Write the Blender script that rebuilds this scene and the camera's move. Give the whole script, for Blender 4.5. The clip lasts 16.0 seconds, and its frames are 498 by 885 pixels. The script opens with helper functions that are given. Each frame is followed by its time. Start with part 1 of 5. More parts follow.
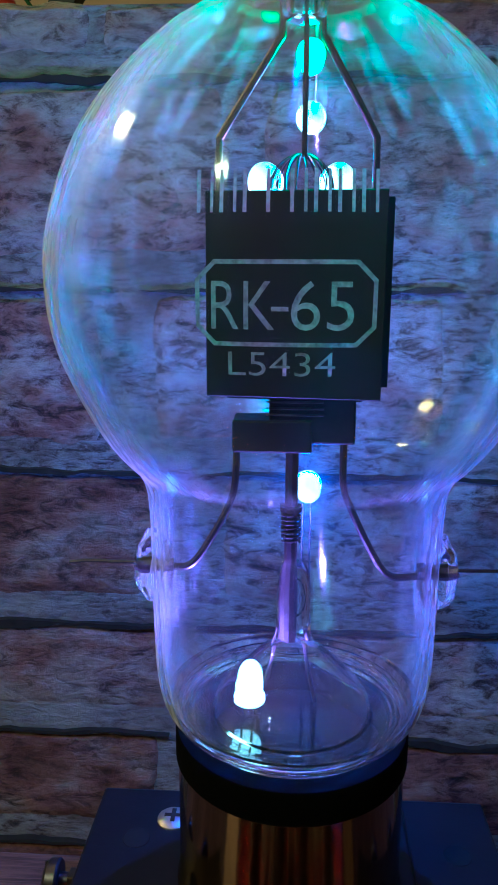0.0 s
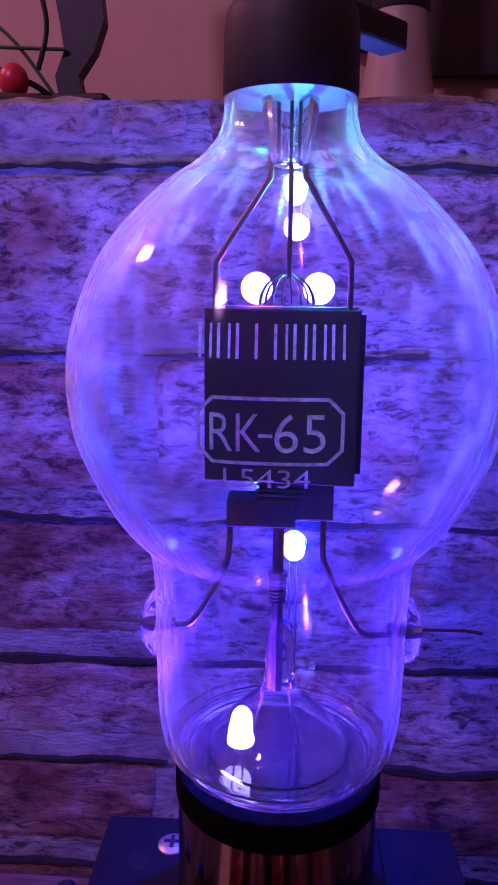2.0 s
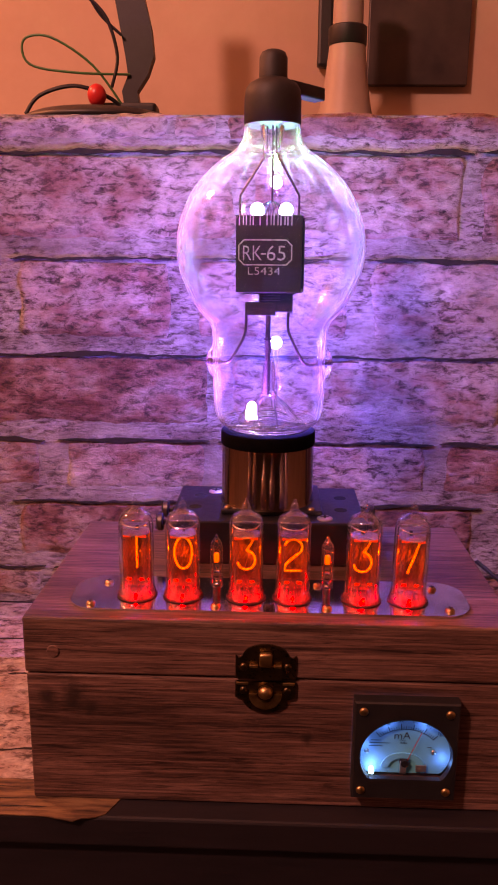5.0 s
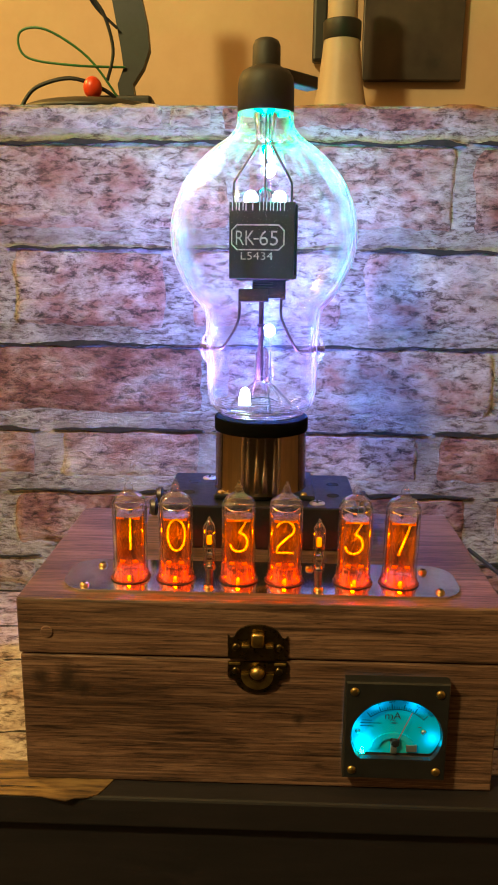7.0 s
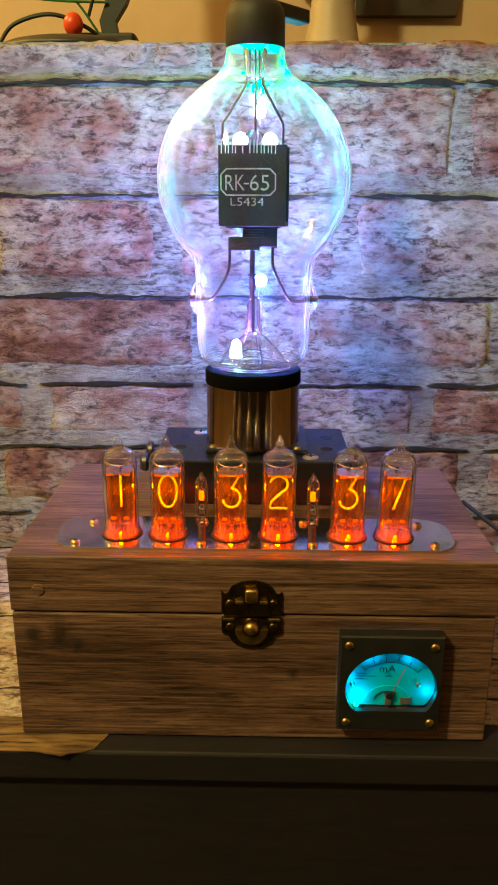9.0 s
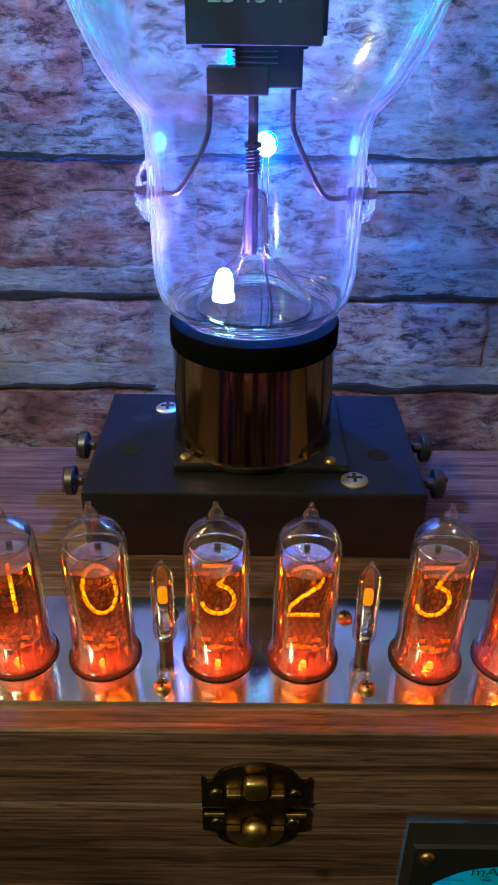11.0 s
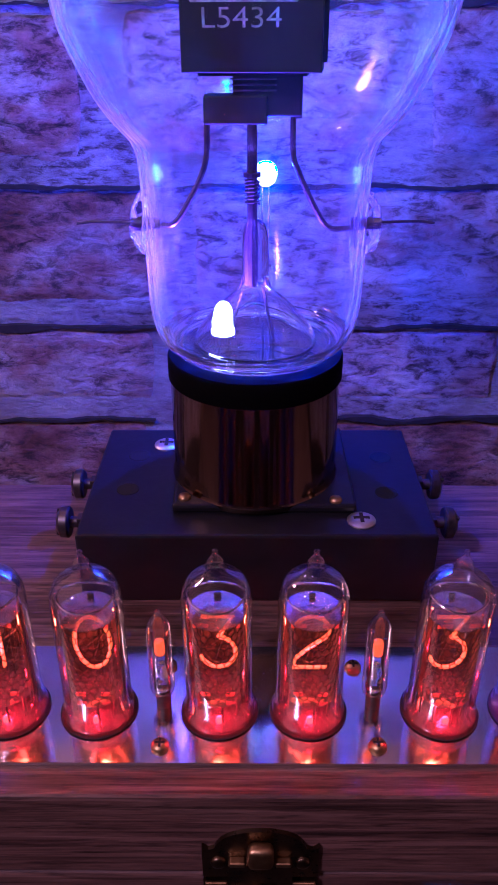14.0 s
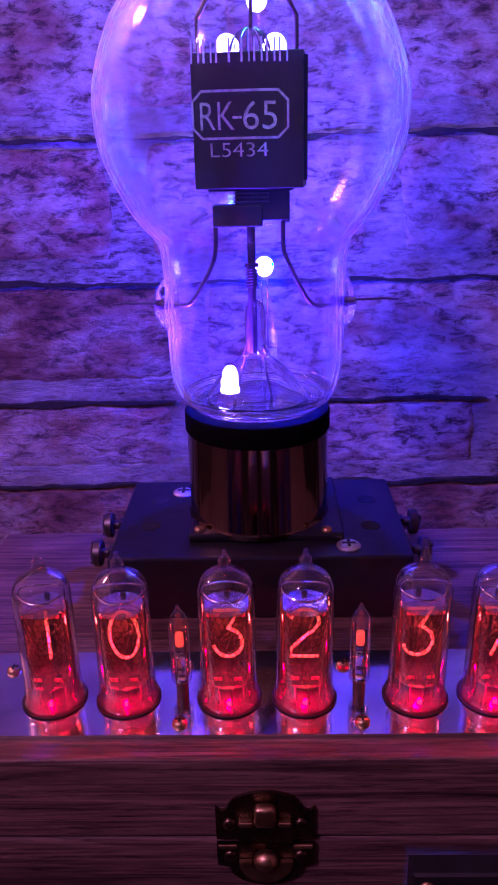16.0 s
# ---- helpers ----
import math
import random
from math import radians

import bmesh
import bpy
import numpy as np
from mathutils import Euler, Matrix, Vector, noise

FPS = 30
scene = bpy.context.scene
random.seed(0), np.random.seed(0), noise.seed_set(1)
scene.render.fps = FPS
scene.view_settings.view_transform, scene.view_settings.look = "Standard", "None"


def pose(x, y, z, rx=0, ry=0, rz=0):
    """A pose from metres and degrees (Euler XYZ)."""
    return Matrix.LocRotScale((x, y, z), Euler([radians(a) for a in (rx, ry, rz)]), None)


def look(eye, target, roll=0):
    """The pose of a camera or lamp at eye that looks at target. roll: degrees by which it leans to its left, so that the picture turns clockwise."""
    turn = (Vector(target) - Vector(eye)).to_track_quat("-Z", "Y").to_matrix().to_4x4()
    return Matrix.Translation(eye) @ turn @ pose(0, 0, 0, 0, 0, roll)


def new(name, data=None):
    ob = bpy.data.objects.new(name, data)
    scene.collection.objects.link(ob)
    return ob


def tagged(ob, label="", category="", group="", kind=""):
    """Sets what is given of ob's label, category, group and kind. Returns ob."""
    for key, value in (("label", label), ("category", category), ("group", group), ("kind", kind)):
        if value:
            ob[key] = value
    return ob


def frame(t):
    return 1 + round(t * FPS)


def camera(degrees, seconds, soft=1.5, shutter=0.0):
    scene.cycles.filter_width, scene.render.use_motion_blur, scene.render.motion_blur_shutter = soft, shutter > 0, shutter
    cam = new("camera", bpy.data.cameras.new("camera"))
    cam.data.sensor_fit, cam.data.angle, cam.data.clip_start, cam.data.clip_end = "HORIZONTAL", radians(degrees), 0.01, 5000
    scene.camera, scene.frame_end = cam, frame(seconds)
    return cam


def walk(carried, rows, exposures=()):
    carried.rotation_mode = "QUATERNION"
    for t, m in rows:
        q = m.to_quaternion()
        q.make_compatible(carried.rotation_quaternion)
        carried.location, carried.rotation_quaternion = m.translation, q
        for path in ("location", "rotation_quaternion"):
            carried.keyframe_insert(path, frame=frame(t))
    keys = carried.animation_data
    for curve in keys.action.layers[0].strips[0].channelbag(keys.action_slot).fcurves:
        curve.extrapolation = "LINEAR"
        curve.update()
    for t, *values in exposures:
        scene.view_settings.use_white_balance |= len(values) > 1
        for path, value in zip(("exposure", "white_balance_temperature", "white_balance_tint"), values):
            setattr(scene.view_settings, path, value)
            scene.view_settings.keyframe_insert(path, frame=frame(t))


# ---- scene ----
cam = camera(36.0, 16.0, soft=1.8)
PATH = [
    (0, (-0.005, -0.089, 0.295), (-0.118, 1.859, -0.144), 0.3),
    (0.5, (-0.004, -0.09, 0.295), (-0.111, 1.857, -0.149), 0.4),
    (1, (-0.004, -0.093, 0.296), (-0.113, 1.857, -0.138), 0.5),
    (1.5, (-0.004, -0.104, 0.302), (-0.106, 1.847, -0.124), 0.5),
    (2, (-0.003, -0.112, 0.318), (-0.104, 1.843, -0.092), 0.6),
    (2.5, (-0.002, -0.121, 0.322), (-0.097, 1.835, -0.085), 0.6),
    (3, (-0.001, -0.149, 0.323), (-0.09, 1.807, -0.084), 0.6),
    (3.5, (0.0, -0.231, 0.307), (-0.072, 1.722, -0.116), 0.4),
    (4, (0.002, -0.331, 0.324), (-0.065, 1.619, -0.115), 0.3),
    (4.5, (0.011, -0.374, 0.287), (-0.041, 1.575, -0.161), 0.6),
    (5, (0.0, -0.384, 0.285), (-0.066, 1.562, -0.174), 0.5),
    (7.5, (0.003, -0.39, 0.274), (-0.053, 1.557, -0.18), 0.6),
    (8, (0.003, -0.389, 0.273), (-0.051, 1.556, -0.188), 0.4),
    (8.5, (0.001, -0.387, 0.273), (-0.044, 1.551, -0.219), 0.4),
    (9, (0.002, -0.381, 0.275), (-0.032, 1.534, -0.3), 0.3),
    (11.5, (-0.006, -0.144, 0.281), (-0.005, 1.559, -0.767), 0.5),
    (12, (-0.006, -0.145, 0.278), (-0.004, 1.562, -0.764), 0.4),
    (12.5, (-0.005, -0.148, 0.28), (-0.009, 1.567, -0.749), 0.1),
    (13, (-0.006, -0.151, 0.28), (-0.016, 1.577, -0.728), -0.1),
    (13.5, (-0.006, -0.153, 0.281), (-0.021, 1.587, -0.705), -0.2),
    (14, (-0.004, -0.154, 0.279), (-0.02, 1.601, -0.679), -0.2),
    (14.5, (-0.004, -0.151, 0.278), (-0.028, 1.626, -0.639), -0.3),
    (15, (-0.002, -0.152, 0.276), (-0.034, 1.66, -0.57), -0.4),
    (15.5, (0.001, -0.163, 0.273), (-0.041, 1.7, -0.454), -0.7),
    (16, (0.0, -0.21, 0.28), (-0.048, 1.659, -0.432), -1.4),
]
# stops, kelvin and tint: brighter as the phone backs away; tints imitate the LEDs' colour cycle
EXPOSURES = [
    (0.0, -0.05, 4050, -90), (1.0, -0.15, 4050, -10), (2.0, -0.3, 4850, 105), (3.0, -0.05, 5600, 150), (4.0, 0.45, 6700, 125), (5.2, 1.25, 8700, 45), (7.3, 1.75, 8900, -82),
    (9.2, 1.7, 8900, -88), (11.3, 0.9, 4150, -95), (13.0, 0.6, 4050, -15), (14.5, 0.2, 4300, 75), (15.5, -0.05, 4700, 130), (16.0, 0.0, 5000, 125),
]
walk(cam, [(t, look(eye, target, roll)) for t, eye, target, roll in PATH], EXPOSURES)

# ---- light ----
world = bpy.data.worlds.new("world")
scene.world = world
world.use_nodes = True
world.node_tree.nodes["Background"].inputs[0].default_value = (0.34, 0.24, 0.60, 1)
world.node_tree.nodes["Background"].inputs[1].default_value = 0.12


def point_light(name, at, watts, color, radius):
    data = bpy.data.lights.new(name, "POINT")
    data.energy, data.color, data.shadow_soft_size = watts, color, radius
    ob = new(name, data)
    ob.location = at
    return ob


AX, AY = -0.004, 0.088          # axis of the big tube
NIXIE_X = (-0.073, -0.048, -0.014, 0.011, 0.048, 0.073)
LED_LOW, LED_NECK = (-0.0143, 0.0835, 0.1900), (-0.0023, 0.104, 0.3440)
LED_MID, LED_UPPER = (-0.0002, 0.1350, 0.2322), (-0.0016, 0.1300, 0.3345)
LED_ANODE = ((-0.0128, 0.1125, 0.3163), (0.0050, 0.1135, 0.3163))
# each LED's lamp, hidden inside its opaque glowing lens: place, watts, colour
LED_GLOW = (((-0.0143, 0.0835, 0.1965), 0.75, (0.31, 0.10, 1.0)), ((-0.0002, 0.1285, 0.2322), 0.82, (0.05, 0.08, 1.0)), ((-0.0023, 0.0985, 0.3410), 0.14, (0.01, 1.0, 0.20)),
            ((-0.0016, 0.1235, 0.3340), 0.08, (0.20, 0.08, 1.0)), ((-0.0128, 0.1040, 0.3163), 0.15, (0.65, 0.05, 0.85)), ((0.0050, 0.1050, 0.3163), 0.17, (0.04, 0.28, 1.0)))
for at, watts, tone in LED_GLOW[1:]:
    point_light("led_light", at, watts, tone, 0.0010)
# the LED in the glass foot stands upright and throws its light upwards
spot = bpy.data.lights.new("led_light", "SPOT")
spot.energy, spot.color, spot.shadow_soft_size = LED_GLOW[0][1], LED_GLOW[0][2], 0.0010
spot.spot_size, spot.spot_blend = radians(178), 0.55
new("led_light", spot).matrix_world = pose(*LED_GLOW[0][0], 180, 0, 0)
for nx in NIXIE_X:
    point_light("nixie_light", (nx, -0.0035, 0.1115), 0.014, (1.0, 0.003, 0.001), 0.0012)
    point_light("nixie_glow", (nx, -0.0010, 0.1310), 0.0100, (1.0, 0.065, 0.001), 0.0015)
for mx, mz, watts in ((0.0535, 0.0302, 0.0018), (0.0500, 0.0397, 0.0008), (0.0905, 0.0327, 0.0010), (0.0600, 0.0532, 0.0010), (0.0810, 0.0532, 0.0010)):
    point_light("meter_light", (mx, -0.0320, mz), watts, (0.03, 0.33, 0.95), 0.0012)
# an unseen warm lamp set beyond the panel's end lights the wall; another unseen one fills the front
point_light("side_lamp", (-0.85, 0.36, 0.95), 10.0, (1.0, 0.42, 0.19), 0.06)
point_light("room_lamp", (-0.85, -0.95, 1.40), 41.0, (1.0, 0.56, 0.44), 0.07)

# ---- materials ----


def nodes_of(name):
    m = bpy.data.materials.new(name)
    m.use_nodes = True
    return m, m.node_tree.nodes, m.node_tree.links


def ramp_node(n, stops):
    r = n.new("ShaderNodeValToRGB")
    while len(r.color_ramp.elements) < len(stops):
        r.color_ramp.elements.new(0.5)
    for e, (p, c) in zip(r.color_ramp.elements, stops):
        e.position, e.color = p, (*c, 1)
    return r


def noise_node(n, l, scale, detail=6, rough=0.6, stretch=None, distortion=0.0):
    t = n.new("ShaderNodeTexNoise")
    t.inputs["Scale"].default_value, t.inputs["Detail"].default_value = scale, detail
    t.inputs["Roughness"].default_value, t.inputs["Distortion"].default_value = rough, distortion
    c = n.new("ShaderNodeTexCoord")
    mp = n.new("ShaderNodeMapping")
    if stretch:
        mp.inputs["Scale"].default_value = stretch
    l.new(c.outputs["Object"], mp.inputs["Vector"])
    l.new(mp.outputs["Vector"], t.inputs["Vector"])
    return t


def surface(name, stops, scale=60, rough=0.5, metal=0.0, stretch=None, bump=0.0, bump_scale=None, rough_var=0.15, detail=6, coat=0.0, distortion=0.0):
    """A grained surface: one noise for colour, one for relief and gloss."""
    m, n, l = nodes_of(name)
    b = n["Principled BSDF"]
    t = noise_node(n, l, scale, detail, 0.65, stretch, distortion)
    r = ramp_node(n, stops)
    l.new(t.outputs["Fac"], r.inputs["Fac"])
    l.new(r.outputs["Color"], b.inputs["Base Color"])
    b.inputs["Metallic"].default_value = metal
    b.inputs["Coat Weight"].default_value = coat
    t2 = noise_node(n, l, bump_scale or scale * 4, 8, 0.7, stretch)
    mr = n.new("ShaderNodeMapRange")
    mr.inputs["To Min"].default_value, mr.inputs["To Max"].default_value = max(0.03, rough - rough_var), min(1, rough + rough_var)
    l.new(t2.outputs["Fac"], mr.inputs["Value"])
    l.new(mr.outputs["Result"], b.inputs["Roughness"])
    if bump:
        bp = n.new("ShaderNodeBump")
        bp.inputs["Strength"].default_value, bp.inputs["Distance"].default_value = bump, 0.002
        l.new(t2.outputs["Fac"], bp.inputs["Height"])
        l.new(bp.outputs["Normal"], b.inputs["Normal"])
    return m


def glow(name, color, strength):
    m, n, l = nodes_of(name)
    b = n["Principled BSDF"]
    b.inputs["Base Color"].default_value = (*color, 1)
    b.inputs["Emission Color"].default_value = (*color, 1)
    b.inputs["Emission Strength"].default_value = strength
    return m


def thin_glass(name, haze=0.03, tint=(1, 1, 1), gloss_rough=0.02, f0=0.05, gain=0.9, streak_rough=0.22, streak_part=0.0, rim=3.0):
    """Thin blown glass: clear, with gloss that grows towards the rim and a faint milky film."""
    m, n, l = nodes_of(name)
    n.remove(n["Principled BSDF"])
    out = n["Material Output"]
    lw = n.new("ShaderNodeLayerWeight")
    lw.inputs["Blend"].default_value = 0.5
    pw = n.new("ShaderNodeMath")
    pw.operation, pw.inputs[1].default_value = "POWER", rim
    ma = n.new("ShaderNodeMath")
    ma.operation, ma.inputs[1].default_value, ma.inputs[2].default_value = "MULTIPLY_ADD", gain, f0
    ma.use_clamp = True
    clear, gl, film, tr = n.new("ShaderNodeBsdfTransparent"), n.new("ShaderNodeBsdfGlossy"), n.new("ShaderNodeBsdfDiffuse"), n.new("ShaderNodeBsdfTranslucent")
    clear.inputs["Color"].default_value = (*tint, 1)
    gl.inputs["Roughness"].default_value = gloss_rough
    film.inputs["Color"].default_value = tr.inputs["Color"].default_value = (0.8, 0.8, 0.85, 1)
    m0, m1, m2 = n.new("ShaderNodeMixShader"), n.new("ShaderNodeMixShader"), n.new("ShaderNodeMixShader")
    m0.inputs[0].default_value = 0.5
    l.new(film.outputs[0], m0.inputs[1]); l.new(tr.outputs[0], m0.inputs[2])
    smear = noise_node(n, l, 90, 5, 0.6)
    sm = n.new("ShaderNodeMapRange")
    sm.inputs["From Min"].default_value, sm.inputs["From Max"].default_value = 0.3, 0.75
    sm.inputs["To Min"].default_value, sm.inputs["To Max"].default_value = haze * 0.6, haze * 1.5
    l.new(smear.outputs["Fac"], sm.inputs["Value"])
    l.new(sm.outputs["Result"], m1.inputs[0])
    l.new(clear.outputs[0], m1.inputs[1]); l.new(m0.outputs[0], m1.inputs[2])
    l.new(lw.outputs["Facing"], pw.inputs[0]); l.new(pw.outputs[0], ma.inputs[0]); l.new(ma.outputs[0], m2.inputs[0])
    streak = n.new("ShaderNodeBsdfAnisotropic")
    streak.inputs["Roughness"].default_value, streak.inputs["Anisotropy"].default_value = streak_rough, 0.85
    tg = n.new("ShaderNodeTangent")
    tg.direction_type, tg.axis = "RADIAL", "Z"
    l.new(tg.outputs[0], streak.inputs["Tangent"])
    m3 = n.new("ShaderNodeMixShader")
    m3.inputs[0].default_value = streak_part
    l.new(gl.outputs[0], m3.inputs[1]); l.new(streak.outputs[0], m3.inputs[2])
    l.new(m1.outputs[0], m2.inputs[1]); l.new(m3.outputs[0], m2.inputs[2])
    wob = noise_node(n, l, 55, 3, 0.5, (1, 1, 0.5))
    bp = n.new("ShaderNodeBump")
    bp.inputs["Strength"].default_value, bp.inputs["Distance"].default_value = 0.25, 0.003
    l.new(wob.outputs["Fac"], bp.inputs["Height"])
    l.new(bp.outputs["Normal"], gl.inputs["Normal"])
    l.new(m2.outputs[0], out.inputs["Surface"])
    return m


def clear_glass(name, haze=0.001, rough=0.0, ior=1.47):
    """Solid clear glass with a very faint film on its surfaces."""
    m, n, l = nodes_of(name)
    n.remove(n["Principled BSDF"])
    gl, film, mx = n.new("ShaderNodeBsdfGlass"), n.new("ShaderNodeBsdfDiffuse"), n.new("ShaderNodeMixShader")
    gl.inputs["Roughness"].default_value, gl.inputs["IOR"].default_value = rough, ior
    film.inputs["Color"].default_value = (0.85, 0.85, 0.9, 1)
    mx.inputs[0].default_value = haze
    l.new(gl.outputs[0], mx.inputs[1]); l.new(film.outputs[0], mx.inputs[2])
    l.new(mx.outputs[0], n["Material Output"].inputs["Surface"])
    return m


def bulb_glass(name, haze, gain, rim):
    """Thin blown glass: clear in the middle, with sharp gloss and a rough lobe that imitates rim glow."""
    m, n, l = nodes_of(name)
    n.remove(n["Principled BSDF"])
    clear, film, sharp, glow_lobe = n.new("ShaderNodeBsdfTransparent"), n.new("ShaderNodeBsdfTranslucent"), n.new("ShaderNodeBsdfAnisotropic"), n.new("ShaderNodeBsdfGlossy")
    clear.inputs["Color"].default_value = (0.985, 0.985, 0.99, 1)
    film.inputs["Color"].default_value = (0.8, 0.8, 0.85, 1)
    sharp.inputs["Roughness"].default_value, sharp.inputs["Anisotropy"].default_value = 0.05, 0.80
    tg = n.new("ShaderNodeTangent")
    tg.direction_type, tg.axis = "RADIAL", "Z"
    l.new(tg.outputs[0], sharp.inputs["Tangent"])
    glow_lobe.inputs["Roughness"].default_value = 0.95
    wob = noise_node(n, l, 26, 1, 0.4, (1, 1, 0.6))
    bp = n.new("ShaderNodeBump")
    bp.inputs["Strength"].default_value, bp.inputs["Distance"].default_value = 0.10, 0.002
    l.new(wob.outputs["Fac"], bp.inputs["Height"]); l.new(bp.outputs["Normal"], sharp.inputs["Normal"])
    # the film's haze stands in for the veil of LED glow
    smear = noise_node(n, l, 90, 5, 0.6, (1, 1, 0.6))
    sm = n.new("ShaderNodeMapRange")
    sm.inputs["From Min"].default_value, sm.inputs["From Max"].default_value = 0.3, 0.75
    sm.inputs["To Min"].default_value, sm.inputs["To Max"].default_value = haze * 0.6, haze * 1.5
    l.new(smear.outputs["Fac"], sm.inputs["Value"])
    m1, m2, m3 = n.new("ShaderNodeMixShader"), n.new("ShaderNodeMixShader"), n.new("ShaderNodeMixShader")
    l.new(sm.outputs["Result"], m1.inputs[0]); l.new(clear.outputs[0], m1.inputs[1]); l.new(film.outputs[0], m1.inputs[2])
    lw = n.new("ShaderNodeLayerWeight")
    lw.inputs["Blend"].default_value = 0.5
    # meridional streaks in the gloss weight, added to imitate arcs of highlight
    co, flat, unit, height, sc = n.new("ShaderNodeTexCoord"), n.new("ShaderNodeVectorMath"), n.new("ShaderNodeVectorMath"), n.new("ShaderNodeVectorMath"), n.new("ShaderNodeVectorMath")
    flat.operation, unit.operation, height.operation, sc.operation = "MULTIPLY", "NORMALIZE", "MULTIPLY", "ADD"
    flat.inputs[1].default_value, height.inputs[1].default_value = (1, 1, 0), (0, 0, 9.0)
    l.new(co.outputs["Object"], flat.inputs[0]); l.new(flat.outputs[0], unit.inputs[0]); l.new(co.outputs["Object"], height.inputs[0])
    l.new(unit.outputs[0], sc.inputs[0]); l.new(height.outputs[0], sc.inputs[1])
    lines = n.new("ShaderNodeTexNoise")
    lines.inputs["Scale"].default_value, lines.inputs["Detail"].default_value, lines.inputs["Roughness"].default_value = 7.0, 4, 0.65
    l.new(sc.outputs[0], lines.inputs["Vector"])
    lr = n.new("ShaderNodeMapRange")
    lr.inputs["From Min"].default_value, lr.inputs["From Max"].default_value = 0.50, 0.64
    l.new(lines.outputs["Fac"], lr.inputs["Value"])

    def rising(power, scale, base):
        pw, ma = n.new("ShaderNodeMath"), n.new("ShaderNodeMath")
        pw.operation, pw.inputs[1].default_value = "POWER", power
        ma.operation, ma.inputs[1].default_value, ma.inputs[2].default_value, ma.use_clamp = "MULTIPLY_ADD", scale, base, True
        l.new(lw.outputs["Facing"], pw.inputs[0]); l.new(pw.outputs[0], ma.inputs[0])
        return ma.outputs[0]
    l.new(rising(2.6, 0.55, 0.025), m2.inputs[0])
    l.new(m1.outputs[0], m2.inputs[1]); l.new(sharp.outputs[0], m2.inputs[2])
    arc_streaks, total = n.new("ShaderNodeMath"), n.new("ShaderNodeMath")
    arc_streaks.operation, total.operation, total.use_clamp = "MULTIPLY", "ADD", True
    l.new(lr.outputs["Result"], arc_streaks.inputs[0]); l.new(rising(2.4, gain, 0.0), arc_streaks.inputs[1])
    l.new(arc_streaks.outputs[0], total.inputs[0]); l.new(rising(rim, gain, 0.0), total.inputs[1])
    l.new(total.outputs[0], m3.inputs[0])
    l.new(m2.outputs[0], m3.inputs[1]); l.new(glow_lobe.outputs[0], m3.inputs[2])
    l.new(m3.outputs[0], n["Material Output"].inputs["Surface"])
    return m


def mirror_sheet(name, color):
    """Polished sheet metal, a little wavy and finely scratched."""
    m, n, l = nodes_of(name)
    b = n["Principled BSDF"]
    b.inputs["Base Color"].default_value, b.inputs["Metallic"].default_value = (*color, 1), 1.0
    scratch = noise_node(n, l, 240, 4, 0.6, (0.15, 1, 1))
    mr = n.new("ShaderNodeMapRange")
    mr.inputs["To Min"].default_value, mr.inputs["To Max"].default_value = 0.07, 0.18
    l.new(scratch.outputs["Fac"], mr.inputs["Value"]); l.new(mr.outputs["Result"], b.inputs["Roughness"])
    wave = noise_node(n, l, 38, 1, 0.4, (1.3, 0.8, 1), 0.6)
    bp = n.new("ShaderNodeBump")
    bp.inputs["Strength"].default_value, bp.inputs["Distance"].default_value = 0.16, 0.003
    l.new(wave.outputs["Fac"], bp.inputs["Height"]); l.new(bp.outputs["Normal"], b.inputs["Normal"])
    return m


def brick_material(name, stops, pit_lo, stretch, pit_scale):
    m, n, l = nodes_of(name)
    b = n["Principled BSDF"]
    info = n.new("ShaderNodeObjectInfo")
    big = noise_node(n, l, 26, 5, 0.6, (1, 1, 1.6))
    add = n.new("ShaderNodeMath")
    add.operation, add.inputs[1].default_value = "MULTIPLY_ADD", 0.22
    l.new(info.outputs["Random"], add.inputs[0]); l.new(big.outputs["Fac"], add.inputs[2])
    base = ramp_node(n, stops)
    l.new(add.outputs[0], base.inputs["Fac"])
    pits = noise_node(n, l, pit_scale, 11, 0.74, stretch, 0.45)
    dark = ramp_node(n, [(0.35, (0.04, 0.030, 0.030)), (0.43, (0.36, 0.29, 0.28)), (0.49, (0.82, 0.78, 0.77)), (0.56, (1.05, 1.05, 1.05)), (0.70, (1.40, 1.40, 1.40))])
    l.new(pits.outputs["Fac"], dark.inputs["Fac"])
    mx = n.new("ShaderNodeMix")
    mx.data_type, mx.blend_type = "RGBA", "MULTIPLY"
    patch = noise_node(n, l, 22, 3, 0.5)
    pr = n.new("ShaderNodeMapRange")
    pr.inputs["From Min"].default_value, pr.inputs["From Max"].default_value, pr.inputs["To Min"].default_value = 0.34, 0.52, pit_lo
    l.new(patch.outputs["Fac"], pr.inputs["Value"]); l.new(pr.outputs["Result"], mx.inputs[0])
    l.new(base.outputs["Color"], mx.inputs[6]); l.new(dark.outputs["Color"], mx.inputs[7])
    l.new(mx.outputs[2], b.inputs["Base Color"])
    b.inputs["Roughness"].default_value = 0.62
    bp = n.new("ShaderNodeBump")
    bp.inputs["Strength"].default_value, bp.inputs["Distance"].default_value = 1.0, 0.0048
    l.new(pits.outputs["Fac"], bp.inputs["Height"]); l.new(bp.outputs["Normal"], b.inputs["Normal"])
    return m


